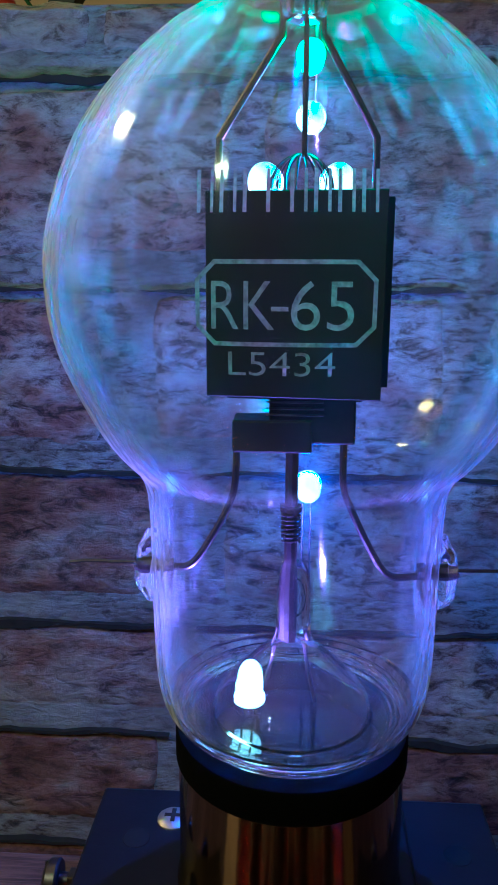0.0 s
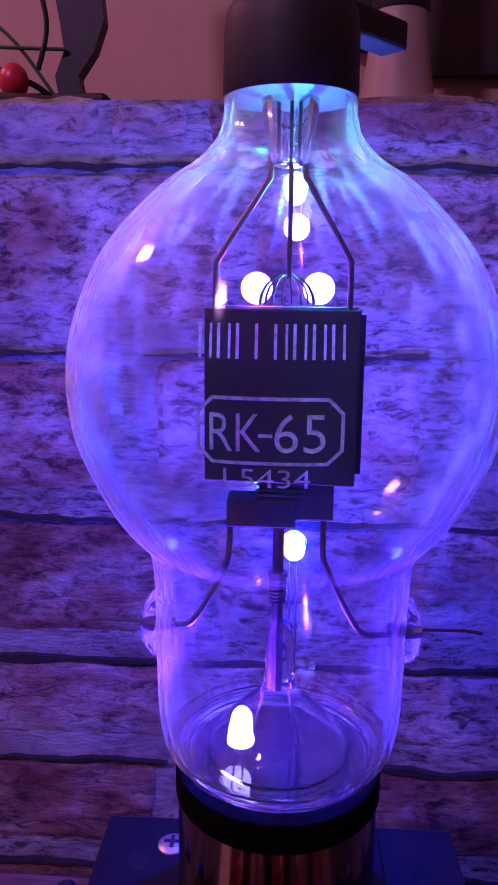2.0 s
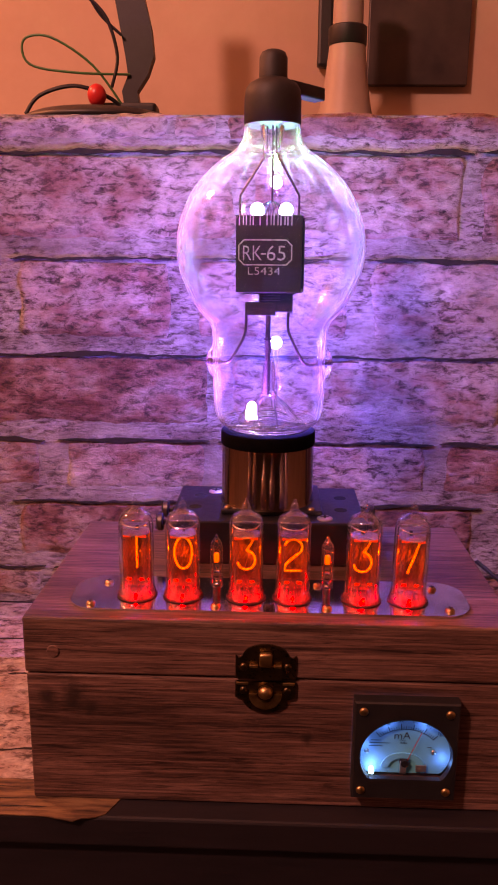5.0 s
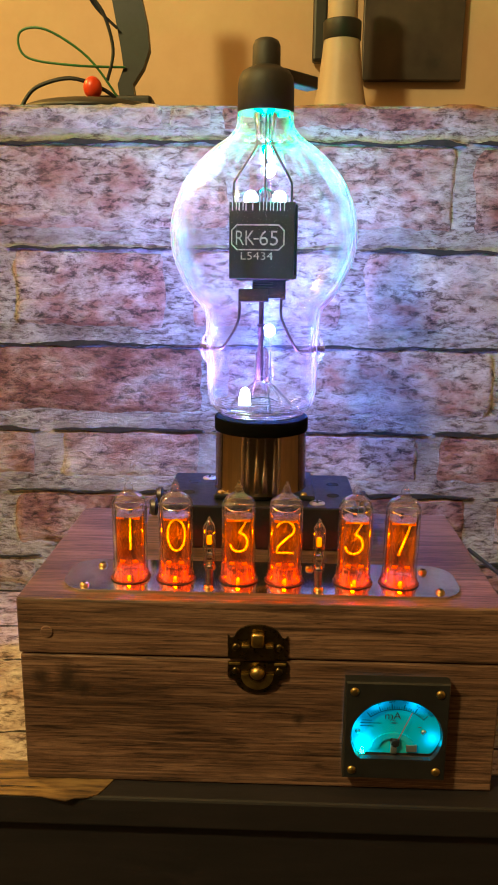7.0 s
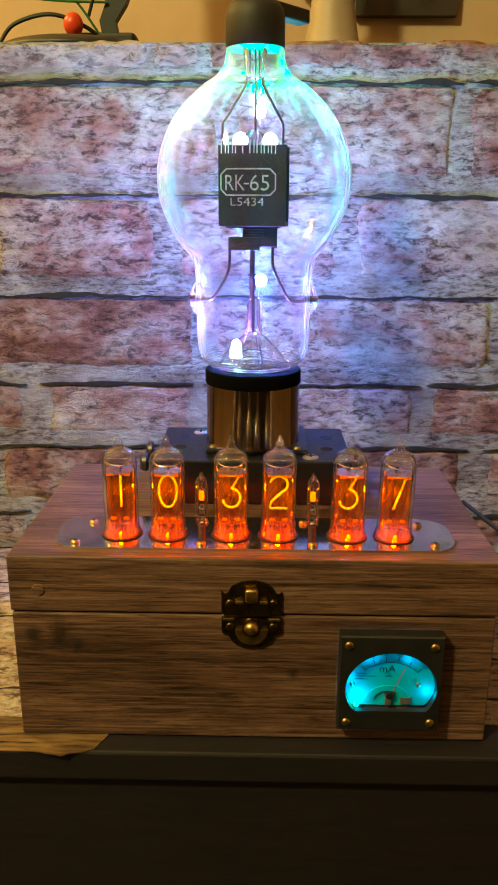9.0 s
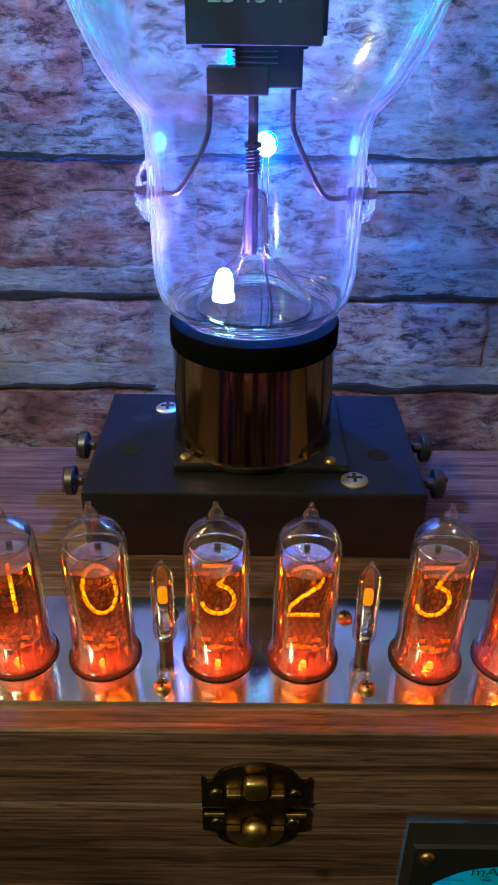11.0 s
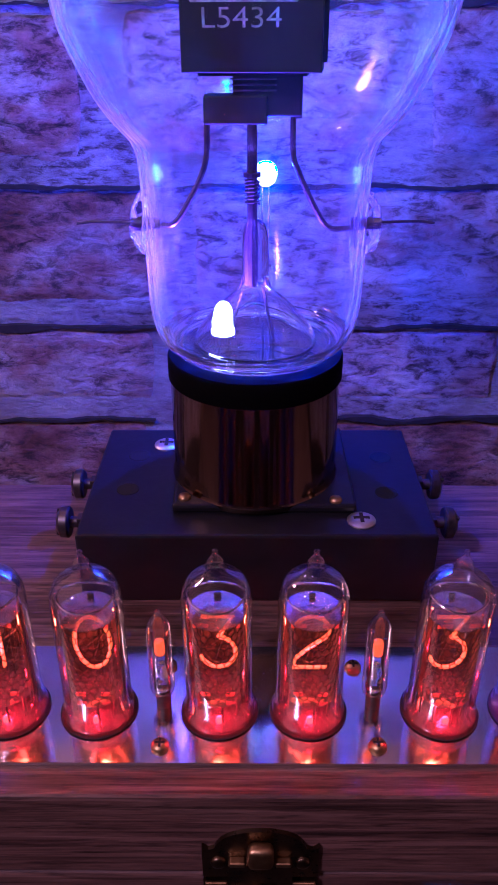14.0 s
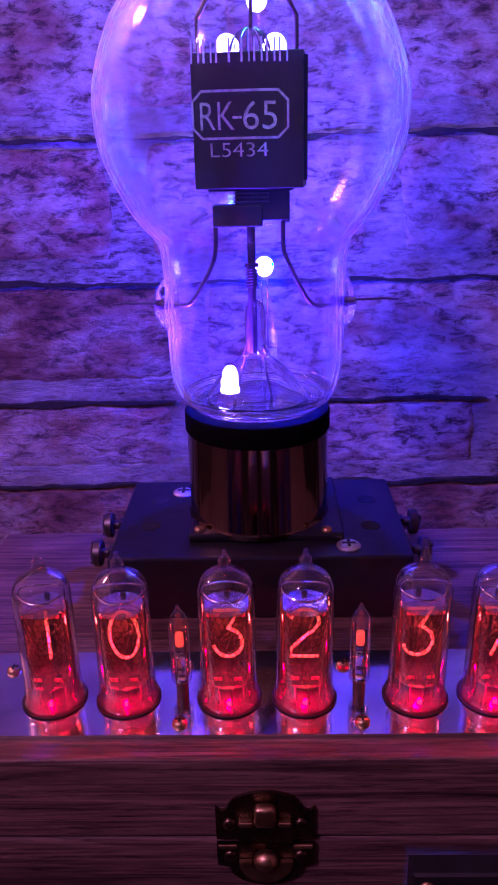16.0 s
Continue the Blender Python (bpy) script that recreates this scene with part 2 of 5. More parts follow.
def wood_material(name, stops, along=(1, 14, 14), knots=()):
    m, n, l = nodes_of(name)
    b = n["Principled BSDF"]
    grain = noise_node(n, l, 22, 9, 0.76, along, 0.9)
    r = ramp_node(n, stops)
    l.new(grain.outputs["Fac"], r.inputs["Fac"])
    stain = noise_node(n, l, 13, 5, 0.6, (0.45, 1.6, 1.9), 0.5)
    sr = ramp_node(n, [(0.36, (0.32, 0.29, 0.27)), (0.46, (0.75, 0.73, 0.72)), (0.58, (1.05, 1.05, 1.05))])
    l.new(stain.outputs["Fac"], sr.inputs["Fac"])
    mx = n.new("ShaderNodeMix")
    mx.data_type, mx.blend_type = "RGBA", "MULTIPLY"
    mx.inputs[0].default_value = 0.8
    l.new(r.outputs["Color"], mx.inputs[6]); l.new(sr.outputs["Color"], mx.inputs[7])
    pores = noise_node(n, l, 95, 7, 0.7, (0.45, 7, 7), 0.6)
    prr = ramp_node(n, [(0.36, (0.22, 0.20, 0.20)), (0.48, (0.85, 0.84, 0.84)), (0.62, (1.0, 1.0, 1.0)), (0.74, (1.25, 1.22, 1.2))])
    l.new(pores.outputs["Fac"], prr.inputs["Fac"])
    mp = n.new("ShaderNodeMix")
    mp.data_type, mp.blend_type = "RGBA", "MULTIPLY"
    mp.inputs[0].default_value = 0.9
    l.new(mx.outputs[2], mp.inputs[6]); l.new(prr.outputs["Color"], mp.inputs[7])
    # dark smudged knots in the board
    knotted = mp.outputs[2]
    wander = noise_node(n, l, 120, 4, 0.6)
    for kx, kz, size in knots:
        co, fl, ds, ad = n.new("ShaderNodeTexCoord"), n.new("ShaderNodeVectorMath"), n.new("ShaderNodeVectorMath"), n.new("ShaderNodeMath")
        fl.operation, ds.operation, ad.operation = "MULTIPLY", "DISTANCE", "MULTIPLY_ADD"
        fl.inputs[1].default_value, ds.inputs[1].default_value, ad.inputs[1].default_value = (1.0, 0.0, 0.75), (kx, 0.0, kz * 0.75), size * 2.4
        l.new(co.outputs["Object"], fl.inputs[0]); l.new(fl.outputs[0], ds.inputs[0])
        l.new(wander.outputs["Fac"], ad.inputs[0]); l.new(ds.outputs["Value"], ad.inputs[2])
        kr = n.new("ShaderNodeMapRange")
        kr.inputs["From Min"].default_value, kr.inputs["From Max"].default_value = size * 1.3, size * 2.5
        kr.inputs["To Min"].default_value, kr.inputs["To Max"].default_value = 0.82, 0.0
        l.new(ad.outputs[0], kr.inputs["Value"])
        km = n.new("ShaderNodeMix")
        km.data_type = "RGBA"
        km.inputs[7].default_value = (0.016, 0.009, 0.007, 1)
        l.new(kr.outputs["Result"], km.inputs[0]); l.new(knotted, km.inputs[6])
        knotted = km.outputs[2]
    l.new(knotted, b.inputs["Base Color"])
    b.inputs["Roughness"].default_value = 0.5
    bp = n.new("ShaderNodeBump")
    bp.inputs["Strength"].default_value, bp.inputs["Distance"].default_value = 0.35, 0.001
    l.new(grain.outputs["Fac"], bp.inputs["Height"]); l.new(bp.outputs["Normal"], b.inputs["Normal"])
    return m


BRICK = brick_material("whitewashed_brick", [(0.40, (0.20, 0.075, 0.055)), (0.52, (0.36, 0.19, 0.155)), (0.64, (0.48, 0.37, 0.33)), (0.84, (0.64, 0.58, 0.55))], 0.62, (0.55, 1, 1.25), 170)
MORTAR = brick_material("whitewashed_mortar", [(0.40, (0.24, 0.18, 0.16)), (0.52, (0.38, 0.33, 0.31)), (0.66, (0.52, 0.48, 0.46))], 0.16, (0.40, 1, 1.2), 260)
DARKGAP = surface("dark_gap_paint", [(0.3, (0.008, 0.006, 0.006)), (0.7, (0.028, 0.020, 0.018))], 200, 0.85)
WOOD = wood_material("brown_wood", [(0.34, (0.024, 0.013, 0.010)), (0.45, (0.110, 0.056, 0.043)), (0.56, (0.205, 0.115, 0.088)), (0.74, (0.34, 0.21, 0.17))], (0.55, 19, 19), ((-0.102, 0.0625, 0.0065), (-0.117, 0.0610, 0.0050), (-0.094, 0.0560, 0.0035), (0.020, 0.0405, 0.0030)))
PAPER = surface("printed_plank_paper", [(0.38, (0.035, 0.018, 0.010)), (0.50, (0.12, 0.066, 0.032)), (0.62, (0.19, 0.115, 0.056))], 34, 0.6, stretch=(1, 8, 8), bump=0.1)
SHELF = surface("dark_shelf", [(0.3, (0.0045, 0.003, 0.005)), (0.7, (0.011, 0.007, 0.010))], 20, 0.62, stretch=(1, 6, 6), bump=0.1)
WALL = surface("beige_wall_paint", [(0.35, (0.44, 0.30, 0.21)), (0.65, (0.52, 0.37, 0.27))], 5, 0.8, bump=0.05, bump_scale=300)
# unseen wall behind the camera, darkened so reflections show an unlit room
DARKENED_WALL = surface("darkened_unseen_wall", [(0.35, (0.035, 0.030, 0.028)), (0.65, (0.055, 0.046, 0.042))], 5, 0.8, bump=0.05, bump_scale=300)
BLACK = surface("black_plastic", [(0.3, (0.007, 0.007, 0.008)), (0.7, (0.015, 0.015, 0.017))], 70, 0.48, bump=0.06, bump_scale=400)
BAKELITE = surface("black_bakelite", [(0.3, (0.006, 0.006, 0.008)), (0.7, (0.014, 0.013, 0.016))], 50, 0.36, bump=0.08, bump_scale=250)
COLLAR = surface("matt_black_collar", [(0.3, (0.0006, 0.0006, 0.0008)), (0.7, (0.0015, 0.0015, 0.0018))], 90, 1.0, bump=0.1)
COLLAR.node_tree.nodes["Principled BSDF"].inputs["Specular IOR Level"].default_value = 0.06
BAKELITE.node_tree.nodes["Principled BSDF"].inputs["Specular IOR Level"].default_value = 0.3
RUBBER = surface("black_rubber", [(0.3, (0.008, 0.0075, 0.0075)), (0.7, (0.016, 0.014, 0.014))], 90, 0.6, bump=0.1)


def brushed(name, color, rough, aniso):
    """Turned metal whose highlights stretch along the axis."""
    m, n, l = nodes_of(name)
    b = n["Principled BSDF"]
    t = noise_node(n, l, 60, 6, 0.6, (4, 4, 0.3))
    r = ramp_node(n, [(0.3, tuple(c * 0.6 for c in color)), (0.7, color)])
    l.new(t.outputs["Fac"], r.inputs["Fac"]); l.new(r.outputs["Color"], b.inputs["Base Color"])
    b.inputs["Metallic"].default_value, b.inputs["Roughness"].default_value, b.inputs["Anisotropic"].default_value = 1.0, rough, aniso
    tg = n.new("ShaderNodeTangent")
    tg.direction_type, tg.axis = "RADIAL", "Z"
    l.new(tg.outputs[0], b.inputs["Tangent"])
    return m


BRONZE = brushed("dark_bronze_metal", (0.20, 0.145, 0.11), 0.09, 0.6)
HOLE_SHADE = surface("painted_hole_shade", [(0.3, (0.002, 0.002, 0.002)), (0.7, (0.005, 0.005, 0.005))], 100, 1.0)
BRASS = surface("aged_brass", [(0.3, (0.26, 0.17, 0.07)), (0.7, (0.62, 0.43, 0.19))], 120, 0.36, 1.0, bump=0.1)
STEEL = mirror_sheet("polished_steel", (0.70, 0.68, 0.68))
WIRE = surface("dark_nickel_wire", [(0.3, (0.06, 0.05, 0.06)), (0.7, (0.14, 0.12, 0.12))], 200, 0.4, 0.9)
# blue tint in the base colour stands in for haze over the anode
GRAPHITE = surface("black_graphite_anode", [(0.3, (0.004, 0.004, 0.008)), (0.7, (0.010, 0.010, 0.017))], 80, 0.6, bump=0.1, bump_scale=300)
ZINC = surface("zinc_screw", [(0.3, (0.5, 0.47, 0.42)), (0.7, (0.7, 0.66, 0.58))], 200, 0.35, 0.9, bump=0.1)


def print_ink():
    m, n, l = nodes_of("silver_print")
    n.remove(n["Principled BSDF"])
    d, t, x = n.new("ShaderNodeBsdfDiffuse"), n.new("ShaderNodeBsdfTranslucent"), n.new("ShaderNodeMixShader")
    w = noise_node(n, l, 700, 6, 0.7)
    r = ramp_node(n, [(0.30, (0.16, 0.15, 0.14)), (0.6, (0.44, 0.42, 0.38))])
    l.new(w.outputs["Fac"], r.inputs["Fac"])
    l.new(r.outputs["Color"], d.inputs["Color"]); l.new(r.outputs["Color"], t.inputs["Color"])
    x.inputs[0].default_value = 0.45
    l.new(d.outputs[0], x.inputs[1]); l.new(t.outputs[0], x.inputs[2])
    l.new(x.outputs[0], n["Material Output"].inputs["Surface"])
    return m


INK = print_ink()
DIALINK = surface("dial_ink", [(0.3, (0.01, 0.01, 0.015)), (0.7, (0.02, 0.02, 0.03))], 100, 0.6)
# the blue light on the white card is put into its base colour
LITDIAL = surface("dial_card_painted_lit", [(0.3, (0.07, 0.50, 0.66)), (0.7, (0.09, 0.56, 0.72))], 40, 0.55)
DARKBRASS = surface("blackened_brass", [(0.3, (0.07, 0.052, 0.030)), (0.7, (0.19, 0.135, 0.070))], 120, 0.30, 1.0, bump=0.1)
RED = surface("red_plastic", [(0.3, (0.45, 0.02, 0.02)), (0.7, (0.6, 0.04, 0.03))], 60, 0.35)
GREEN = surface("green_cable", [(0.3, (0.03, 0.10, 0.03)), (0.7, (0.05, 0.16, 0.05))], 60, 0.5)
CREAM = surface("cream_plastic", [(0.3, (0.30, 0.23, 0.18)), (0.7, (0.38, 0.30, 0.24))], 12, 0.5, bump=0.05)
PICTURE = surface("dark_print", [(0.35, (0.02, 0.015, 0.014)), (0.65, (0.05, 0.035, 0.03))], 14, 0.45)
MICA = thin_glass("mica_disc", 0.12, (0.85, 0.82, 0.8), 0.10, 0.34, 0.5)
GETTER = surface("silver_getter_film", [(0.3, (0.55, 0.55, 0.58)), (0.7, (0.72, 0.72, 0.75))], 150, 0.16, 1.0, bump=0.2, bump_scale=150)
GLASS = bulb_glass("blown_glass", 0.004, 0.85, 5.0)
STEMGLASS = clear_glass("stem_glass", 0.0010)
FOOTGLASS = thin_glass("nixie_foot_glass", 0.065, (0.95, 0.95, 0.95), 0.08, 0.08, 0.6)
NIXIEGLASS = thin_glass("nixie_glass", 0.012, (0.97, 0.97, 0.97), 0.03, 0.07, 0.9, rim=2.2)
PANE = thin_glass("meter_pane", 0.01, (1, 1, 1), 0.03, 0.04, 0.5)
DIGIT = glow("lit_cathode", (1.0, 0.15, 0.0), 1.2)
GASGLOW = glow("neon_gas_glow", (1.0, 0.07, 0.0), 0.28)
FOOTLAMP = glow("lit_foot_lamp", (1.0, 0.025, 0.004), 6.0)
NEON = glow("lit_neon", (1.0, 0.12, 0.0), 0.8)
LENS_CYAN = glow("dial_lamp_lens", (0.25, 0.85, 1.0), 3.0)
LENS_WHITE, LENS_GREEN = glow("led_lens", (0.62, 0.66, 1.0), 7.0), glow("led_lens_green", (0.35, 1.0, 0.65), 6.0)

# ---- mesh helpers ----


def part(name, bm, material, parent=None, label="", smooth=False):
    me = bpy.data.meshes.new(name)
    bm.normal_update()
    bm.to_mesh(me)
    bm.free()
    me.materials.append(material)
    if smooth:
        me.shade_smooth()
        me.set_sharp_from_angle(angle=radians(40))
    ob = new(name, me)
    ob.parent = parent
    if label:
        tagged(ob, label)
    return ob


def thing(name, label, category, at=(0, 0, 0), group="", kind="", turn=0):
    ob = new(name)
    ob.empty_display_size = 0.005
    ob.matrix_world = pose(*at, 0, 0, turn)
    return tagged(ob, label, category, group, kind)


def block(bm, x0, x1, y0, y1, z0, z1, bevel=0.0, segments=2):
    g = bmesh.ops.create_cube(bm, size=1)
    vs = g["verts"]
    for v in vs:
        v.co = Vector(((x0 + x1) / 2 + v.co.x * (x1 - x0), (y0 + y1) / 2 + v.co.y * (y1 - y0), (z0 + z1) / 2 + v.co.z * (z1 - z0)))
    if bevel:
        es = list({e for v in vs for e in v.link_edges})
        bmesh.ops.bevel(bm, geom=es, offset=bevel, segments=segments, affect="EDGES", profile=0.5)
    return bm


def lathe(bm, profile, n=48, center=(0, 0), close=False):
    """Turn (radius, height) pairs round the upright axis."""
    rings = []
    for r, z in profile:
        if r < 1e-6:
            rings.append([bm.verts.new((center[0], center[1], z))])
        else:
            rings.append([bm.verts.new((center[0] + r * math.cos(2 * math.pi * k / n), center[1] + r * math.sin(2 * math.pi * k / n), z)) for k in range(n)])
    pairs = list(zip(rings, rings[1:]))
    if close:
        pairs.append((rings[-1], rings[0]))
    for a, b in pairs:
        for k in range(n):
            j = (k + 1) % n
            if len(a) == 1 and len(b) > 1:
                bm.faces.new((a[0], b[j], b[k]))
            elif len(b) == 1 and len(a) > 1:
                bm.faces.new((a[k], a[j], b[0]))
            elif len(a) > 1:
                bm.faces.new((a[k], a[j], b[j], b[k]))
    return bm


def smooth_profile(points, steps=6):
    """Catmull-Rom through (radius, height) pairs."""
    out = []
    p = [points[0]] + list(points) + [points[-1]]
    for i in range(1, len(p) - 2):
        for s in range(steps):
            t = s / steps
            out.append(tuple(0.5 * (2 * p[i][k] + (p[i + 1][k] - p[i - 1][k]) * t + (2 * p[i - 1][k] - 5 * p[i][k] + 4 * p[i + 1][k] - p[i + 2][k]) * t * t
                                    + (3 * p[i][k] - p[i - 1][k] - 3 * p[i + 1][k] + p[i + 2][k]) * t ** 3) for k in (0, 1)))
    out.append(tuple(points[-1]))
    return [(max(0.0, r), z) for r, z in out]


def sweep(bm, pts, r, n=8, closed=False, caps=True):
    """A round wire along a line of points."""
    pts = [Vector(p) for p in pts]
    rings, up, m = [], Vector((0.31, 0.52, 0.79)).normalized(), len(pts)
    for i, p in enumerate(pts):
        a, b = (pts[i - 1], pts[(i + 1) % m]) if closed else (pts[max(i - 1, 0)], pts[min(i + 1, m - 1)])
        d = (b - a).normalized()
        u = (up - d * up.dot(d)).normalized()
        up = u
        w = d.cross(u)
        rings.append([bm.verts.new(p + (u * math.cos(2 * math.pi * k / n) + w * math.sin(2 * math.pi * k / n)) * r) for k in range(n)])
    for i in range(m if closed else m - 1):
        a, b = rings[i], rings[(i + 1) % m]
        for k in range(n):
            bm.faces.new((a[k], a[(k + 1) % n], b[(k + 1) % n], b[k]))
    if caps and not closed:
        bm.faces.new(rings[0][::-1])
        bm.faces.new(rings[-1])
    return bm


def bend(points, steps=6):
    """A smooth line through 3D points."""
    p = [Vector(points[0])] + [Vector(q) for q in points] + [Vector(points[-1])]
    out = []
    for i in range(1, len(p) - 2):
        for s in range(steps):
            t = s / steps
            out.append(0.5 * (2 * p[i] + (p[i + 1] - p[i - 1]) * t + (2 * p[i - 1] - 5 * p[i] + 4 * p[i + 1] - p[i + 2]) * t * t
                              + (3 * p[i] - p[i - 1] - 3 * p[i + 1] + p[i + 2]) * t ** 3))
    return out + [p[-1]]


def lettering(text, height):
    """A flat bmesh of the text, centred, of that capital height, in the XY plane."""
    cu = bpy.data.curves.new("lettering", "FONT")
    cu.body, cu.align_x, cu.align_y, cu.resolution_u = text, "CENTER", "CENTER", 4
    cu.size = height / 0.7
    cu.offset = -0.008 * height
    ob = new("lettering", cu)
    me = bpy.data.meshes.new_from_object(ob.evaluated_get(bpy.context.evaluated_depsgraph_get()))
    bm = bmesh.new()
    bm.from_mesh(me)
    bpy.data.objects.remove(ob)
    bpy.data.curves.remove(cu)
    bpy.data.meshes.remove(me)
    xs, ys = [v.co.x for v in bm.verts], [v.co.y for v in bm.verts]
    mid = Vector(((min(xs) + max(xs)) / 2, (min(ys) + max(ys)) / 2, 0))
    for v in bm.verts:
        v.co -= mid
    return bm


def screw(bm, at, r, h, slot=True, n=20):
    """A domed screw head; no recess is cut."""
    lathe(bm, [(0, at[2] + h), (r * 0.45, at[2] + h * 0.97), (r * 0.82, at[2] + h * 0.72), (r, at[2] + h * 0.3), (r, at[2] - 0.0005)], n, at[:2])
    return bm

# ---- the setting ----
BOARD_Y = 0.215


def setting():
    bm = block(bmesh.new(), -1.6, 1.6, 0.55, 0.6, -0.75, 2.2)
    tagged(part("wall_north", bm, WALL), "beige painted wall lit by a warm lamp", "wall", kind="structure")
    for name, a in (("wall_south", (-1.6, 1.6, -1.65, -1.6)), ("wall_west", (-1.65, -1.6, -1.6, 0.6)), ("wall_east", (1.6, 1.65, -1.6, 0.6))):
        tagged(part(name, block(bmesh.new(), *a, -0.75, 2.2), DARKENED_WALL if name == "wall_south" else WALL), "plain painted wall of the room", "wall", kind="structure")
    tagged(part("ceiling", block(bmesh.new(), -1.65, 1.65, -1.65, 0.6, 2.2, 2.25), WALL), "plain painted ceiling", "ceiling", kind="structure")
    tagged(part("floor", block(bmesh.new(), -1.65, 1.65, -1.65, 0.6, -0.80, -0.75), SHELF), "dark floor of the room", "floor", kind="structure")


def cabinet():
    """The dark cabinet that carries the clock: top board and plain front below it."""
    t = thing("cabinet", "dark wooden cabinet with a shadowed front", "cabinet", (0, 0, -0.75))
    part("top_board", block(bmesh.new(), -0.7, 0.7, -0.040, 0.240, 0.732, 0.75, 0.0015), SHELF, t)
    part("body", block(bmesh.new(), -0.69, 0.69, -0.034, 0.240, 0.0, 0.732), SHELF, t)
    return t


def rear_shelf():
    t = thing("rear_shelf", "dark shelf behind the brick panel", "shelf", (0, 0, -0.75))
    part("shelf_board", block(bmesh.new(), -0.7, 0.7, 0.300, 0.545, 1.133, 1.154, 0.002), SHELF, t)
    part("body", block(bmesh.new(), -0.69, 0.69, 0.310, 0.545, 0.0, 1.133), SHELF, t)


def paper():
    """Brick-printed paper that runs from the panel under the box, with a strip of plank print along its torn front."""
    t = tagged(part("printed_paper", block(bmesh.new(), -0.45, 0.45, -0.012, 0.2125, 0.0, 0.0008), BRICK), "brick-printed paper under the wooden box", "paper")
    rng = random.Random(8)
    for k, y in enumerate((0.012, 0.052, 0.098, 0.150)):
        for x0, x1 in ((-0.40, -0.20 + 0.03 * (k % 2)), (-0.185 + 0.03 * (k % 2), -0.131), (0.128, 0.21 - 0.03 * (k % 2)), (0.225 - 0.03 * (k % 2), 0.40)):
            bm = bmesh.new()
            ribbon_flat(bm, x0, x1, y + rng.uniform(-0.002, 0.002), 0.0028, 0.0012)
            part("printed_joint", bm, DARKGAP, t)
    bm = bmesh.new()
    outline = [(-0.45, -0.0122), (-0.45, -0.0405)]
    x = -0.44
    while x < -0.112:
        outline.append((x, -0.0408 + rng.uniform(-0.0003, 0.0003)))
        x += 0.012
    outline += [(-0.110, -0.0425), (-0.102, -0.0440), (-0.098, -0.0418), (-0.091, -0.0405), (-0.086, -0.038), (-0.082, -0.030), (-0.078, -0.02), (-0.078, -0.0122)]
    f = bm.faces.new([bm.verts.new((a, b, 0.0)) for a, b in outline])
    ext = bmesh.ops.extrude_face_region(bm, geom=[f])
    for v in ext["geom"]:
        if isinstance(v, bmesh.types.BMVert):
            v.co.z += 0.0006
    bmesh.ops.recalc_face_normals(bm, faces=bm.faces)
    p = tagged(part("torn_paper", bm, PAPER), "torn strip of pale plank print along the shelf edge", "paper")
    for y, x0, x1 in ((-0.034, -0.148, -0.118), (-0.028, -0.30, -0.129), (-0.019, -0.36, -0.131)):
        cr = bmesh.new()
        ribbon_flat(cr, x0, x1, y, 0.0012, 0.0009)
        part("printed_joint", cr, DARKGAP, p)


def ribbon_flat(bm, x0, x1, y, w, z):
    n = 14
    prev = None
    for i in range(n + 1):
        x = x0 + (x1 - x0) * i / n
        o = noise.noise((x * 60, y * 90, 3)) * w
        h = w * (0.15 + abs(noise.noise((x * 90, y * 40, 9)))) * (1 if 0 < i < n else 0.1)
        cur = (bm.verts.new((x, y + o - h, z)), bm.verts.new((x, y + o + h, z)))
        if prev:
            bm.faces.new((prev[0], cur[0], cur[1], prev[1]))
        prev = cur


# ---- the big tube ----
BULB = [(0.0250, 0.1846), (0.0296, 0.1872), (0.0326, 0.1925), (0.0339, 0.1995), (0.0343, 0.2081), (0.0345, 0.2220), (0.0346, 0.2340), (0.0349, 0.2410), (0.0354, 0.2455), (0.0370, 0.2497),
        (0.0400, 0.2530), (0.0429, 0.2564), (0.0461, 0.2611), (0.0501, 0.2689), (0.0536, 0.2771), (0.0554, 0.2847), (0.0560, 0.2924), (0.0557, 0.2997), (0.0541, 0.3075), (0.0516, 0.3148),
        (0.0480, 0.3225), (0.0430, 0.3297), (0.0366, 0.3366), (0.0298, 0.3425), (0.0243, 0.3460), (0.0208, 0.3490), (0.0179, 0.3525), (0.0166, 0.3565), (0.0161, 0.3616), (0.0160, 0.3690)]


def front_of_glass(x, z, lift=0.0003):
    """The y of the bulb's front at x, z from its axis."""
    prof = front_of_glass.profile
    for (r0, z0), (r1, z1) in zip(prof, prof[1:]):
        if z0 <= z <= z1:
            r = r0 + (r1 - r0) * (z - z0) / max(z1 - z0, 1e-9)
            return -math.sqrt(max(r * r - x * x, 0)) - lift
    return -0.055


front_of_glass.profile = smooth_profile(BULB)


def on_glass(bm, dx, z):
    """Wrap flat lettering onto the bulb's front, starting dx beside the axis at height z."""
    bmesh.ops.subdivide_edges(bm, edges=[e for e in bm.edges if e.calc_length() > 0.0015], cuts=2)
    for v in bm.verts:
        x, zz = v.co.x + dx, v.co.y + z
        v.co = Vector((x, front_of_glass(x, zz), zz))
    return bm


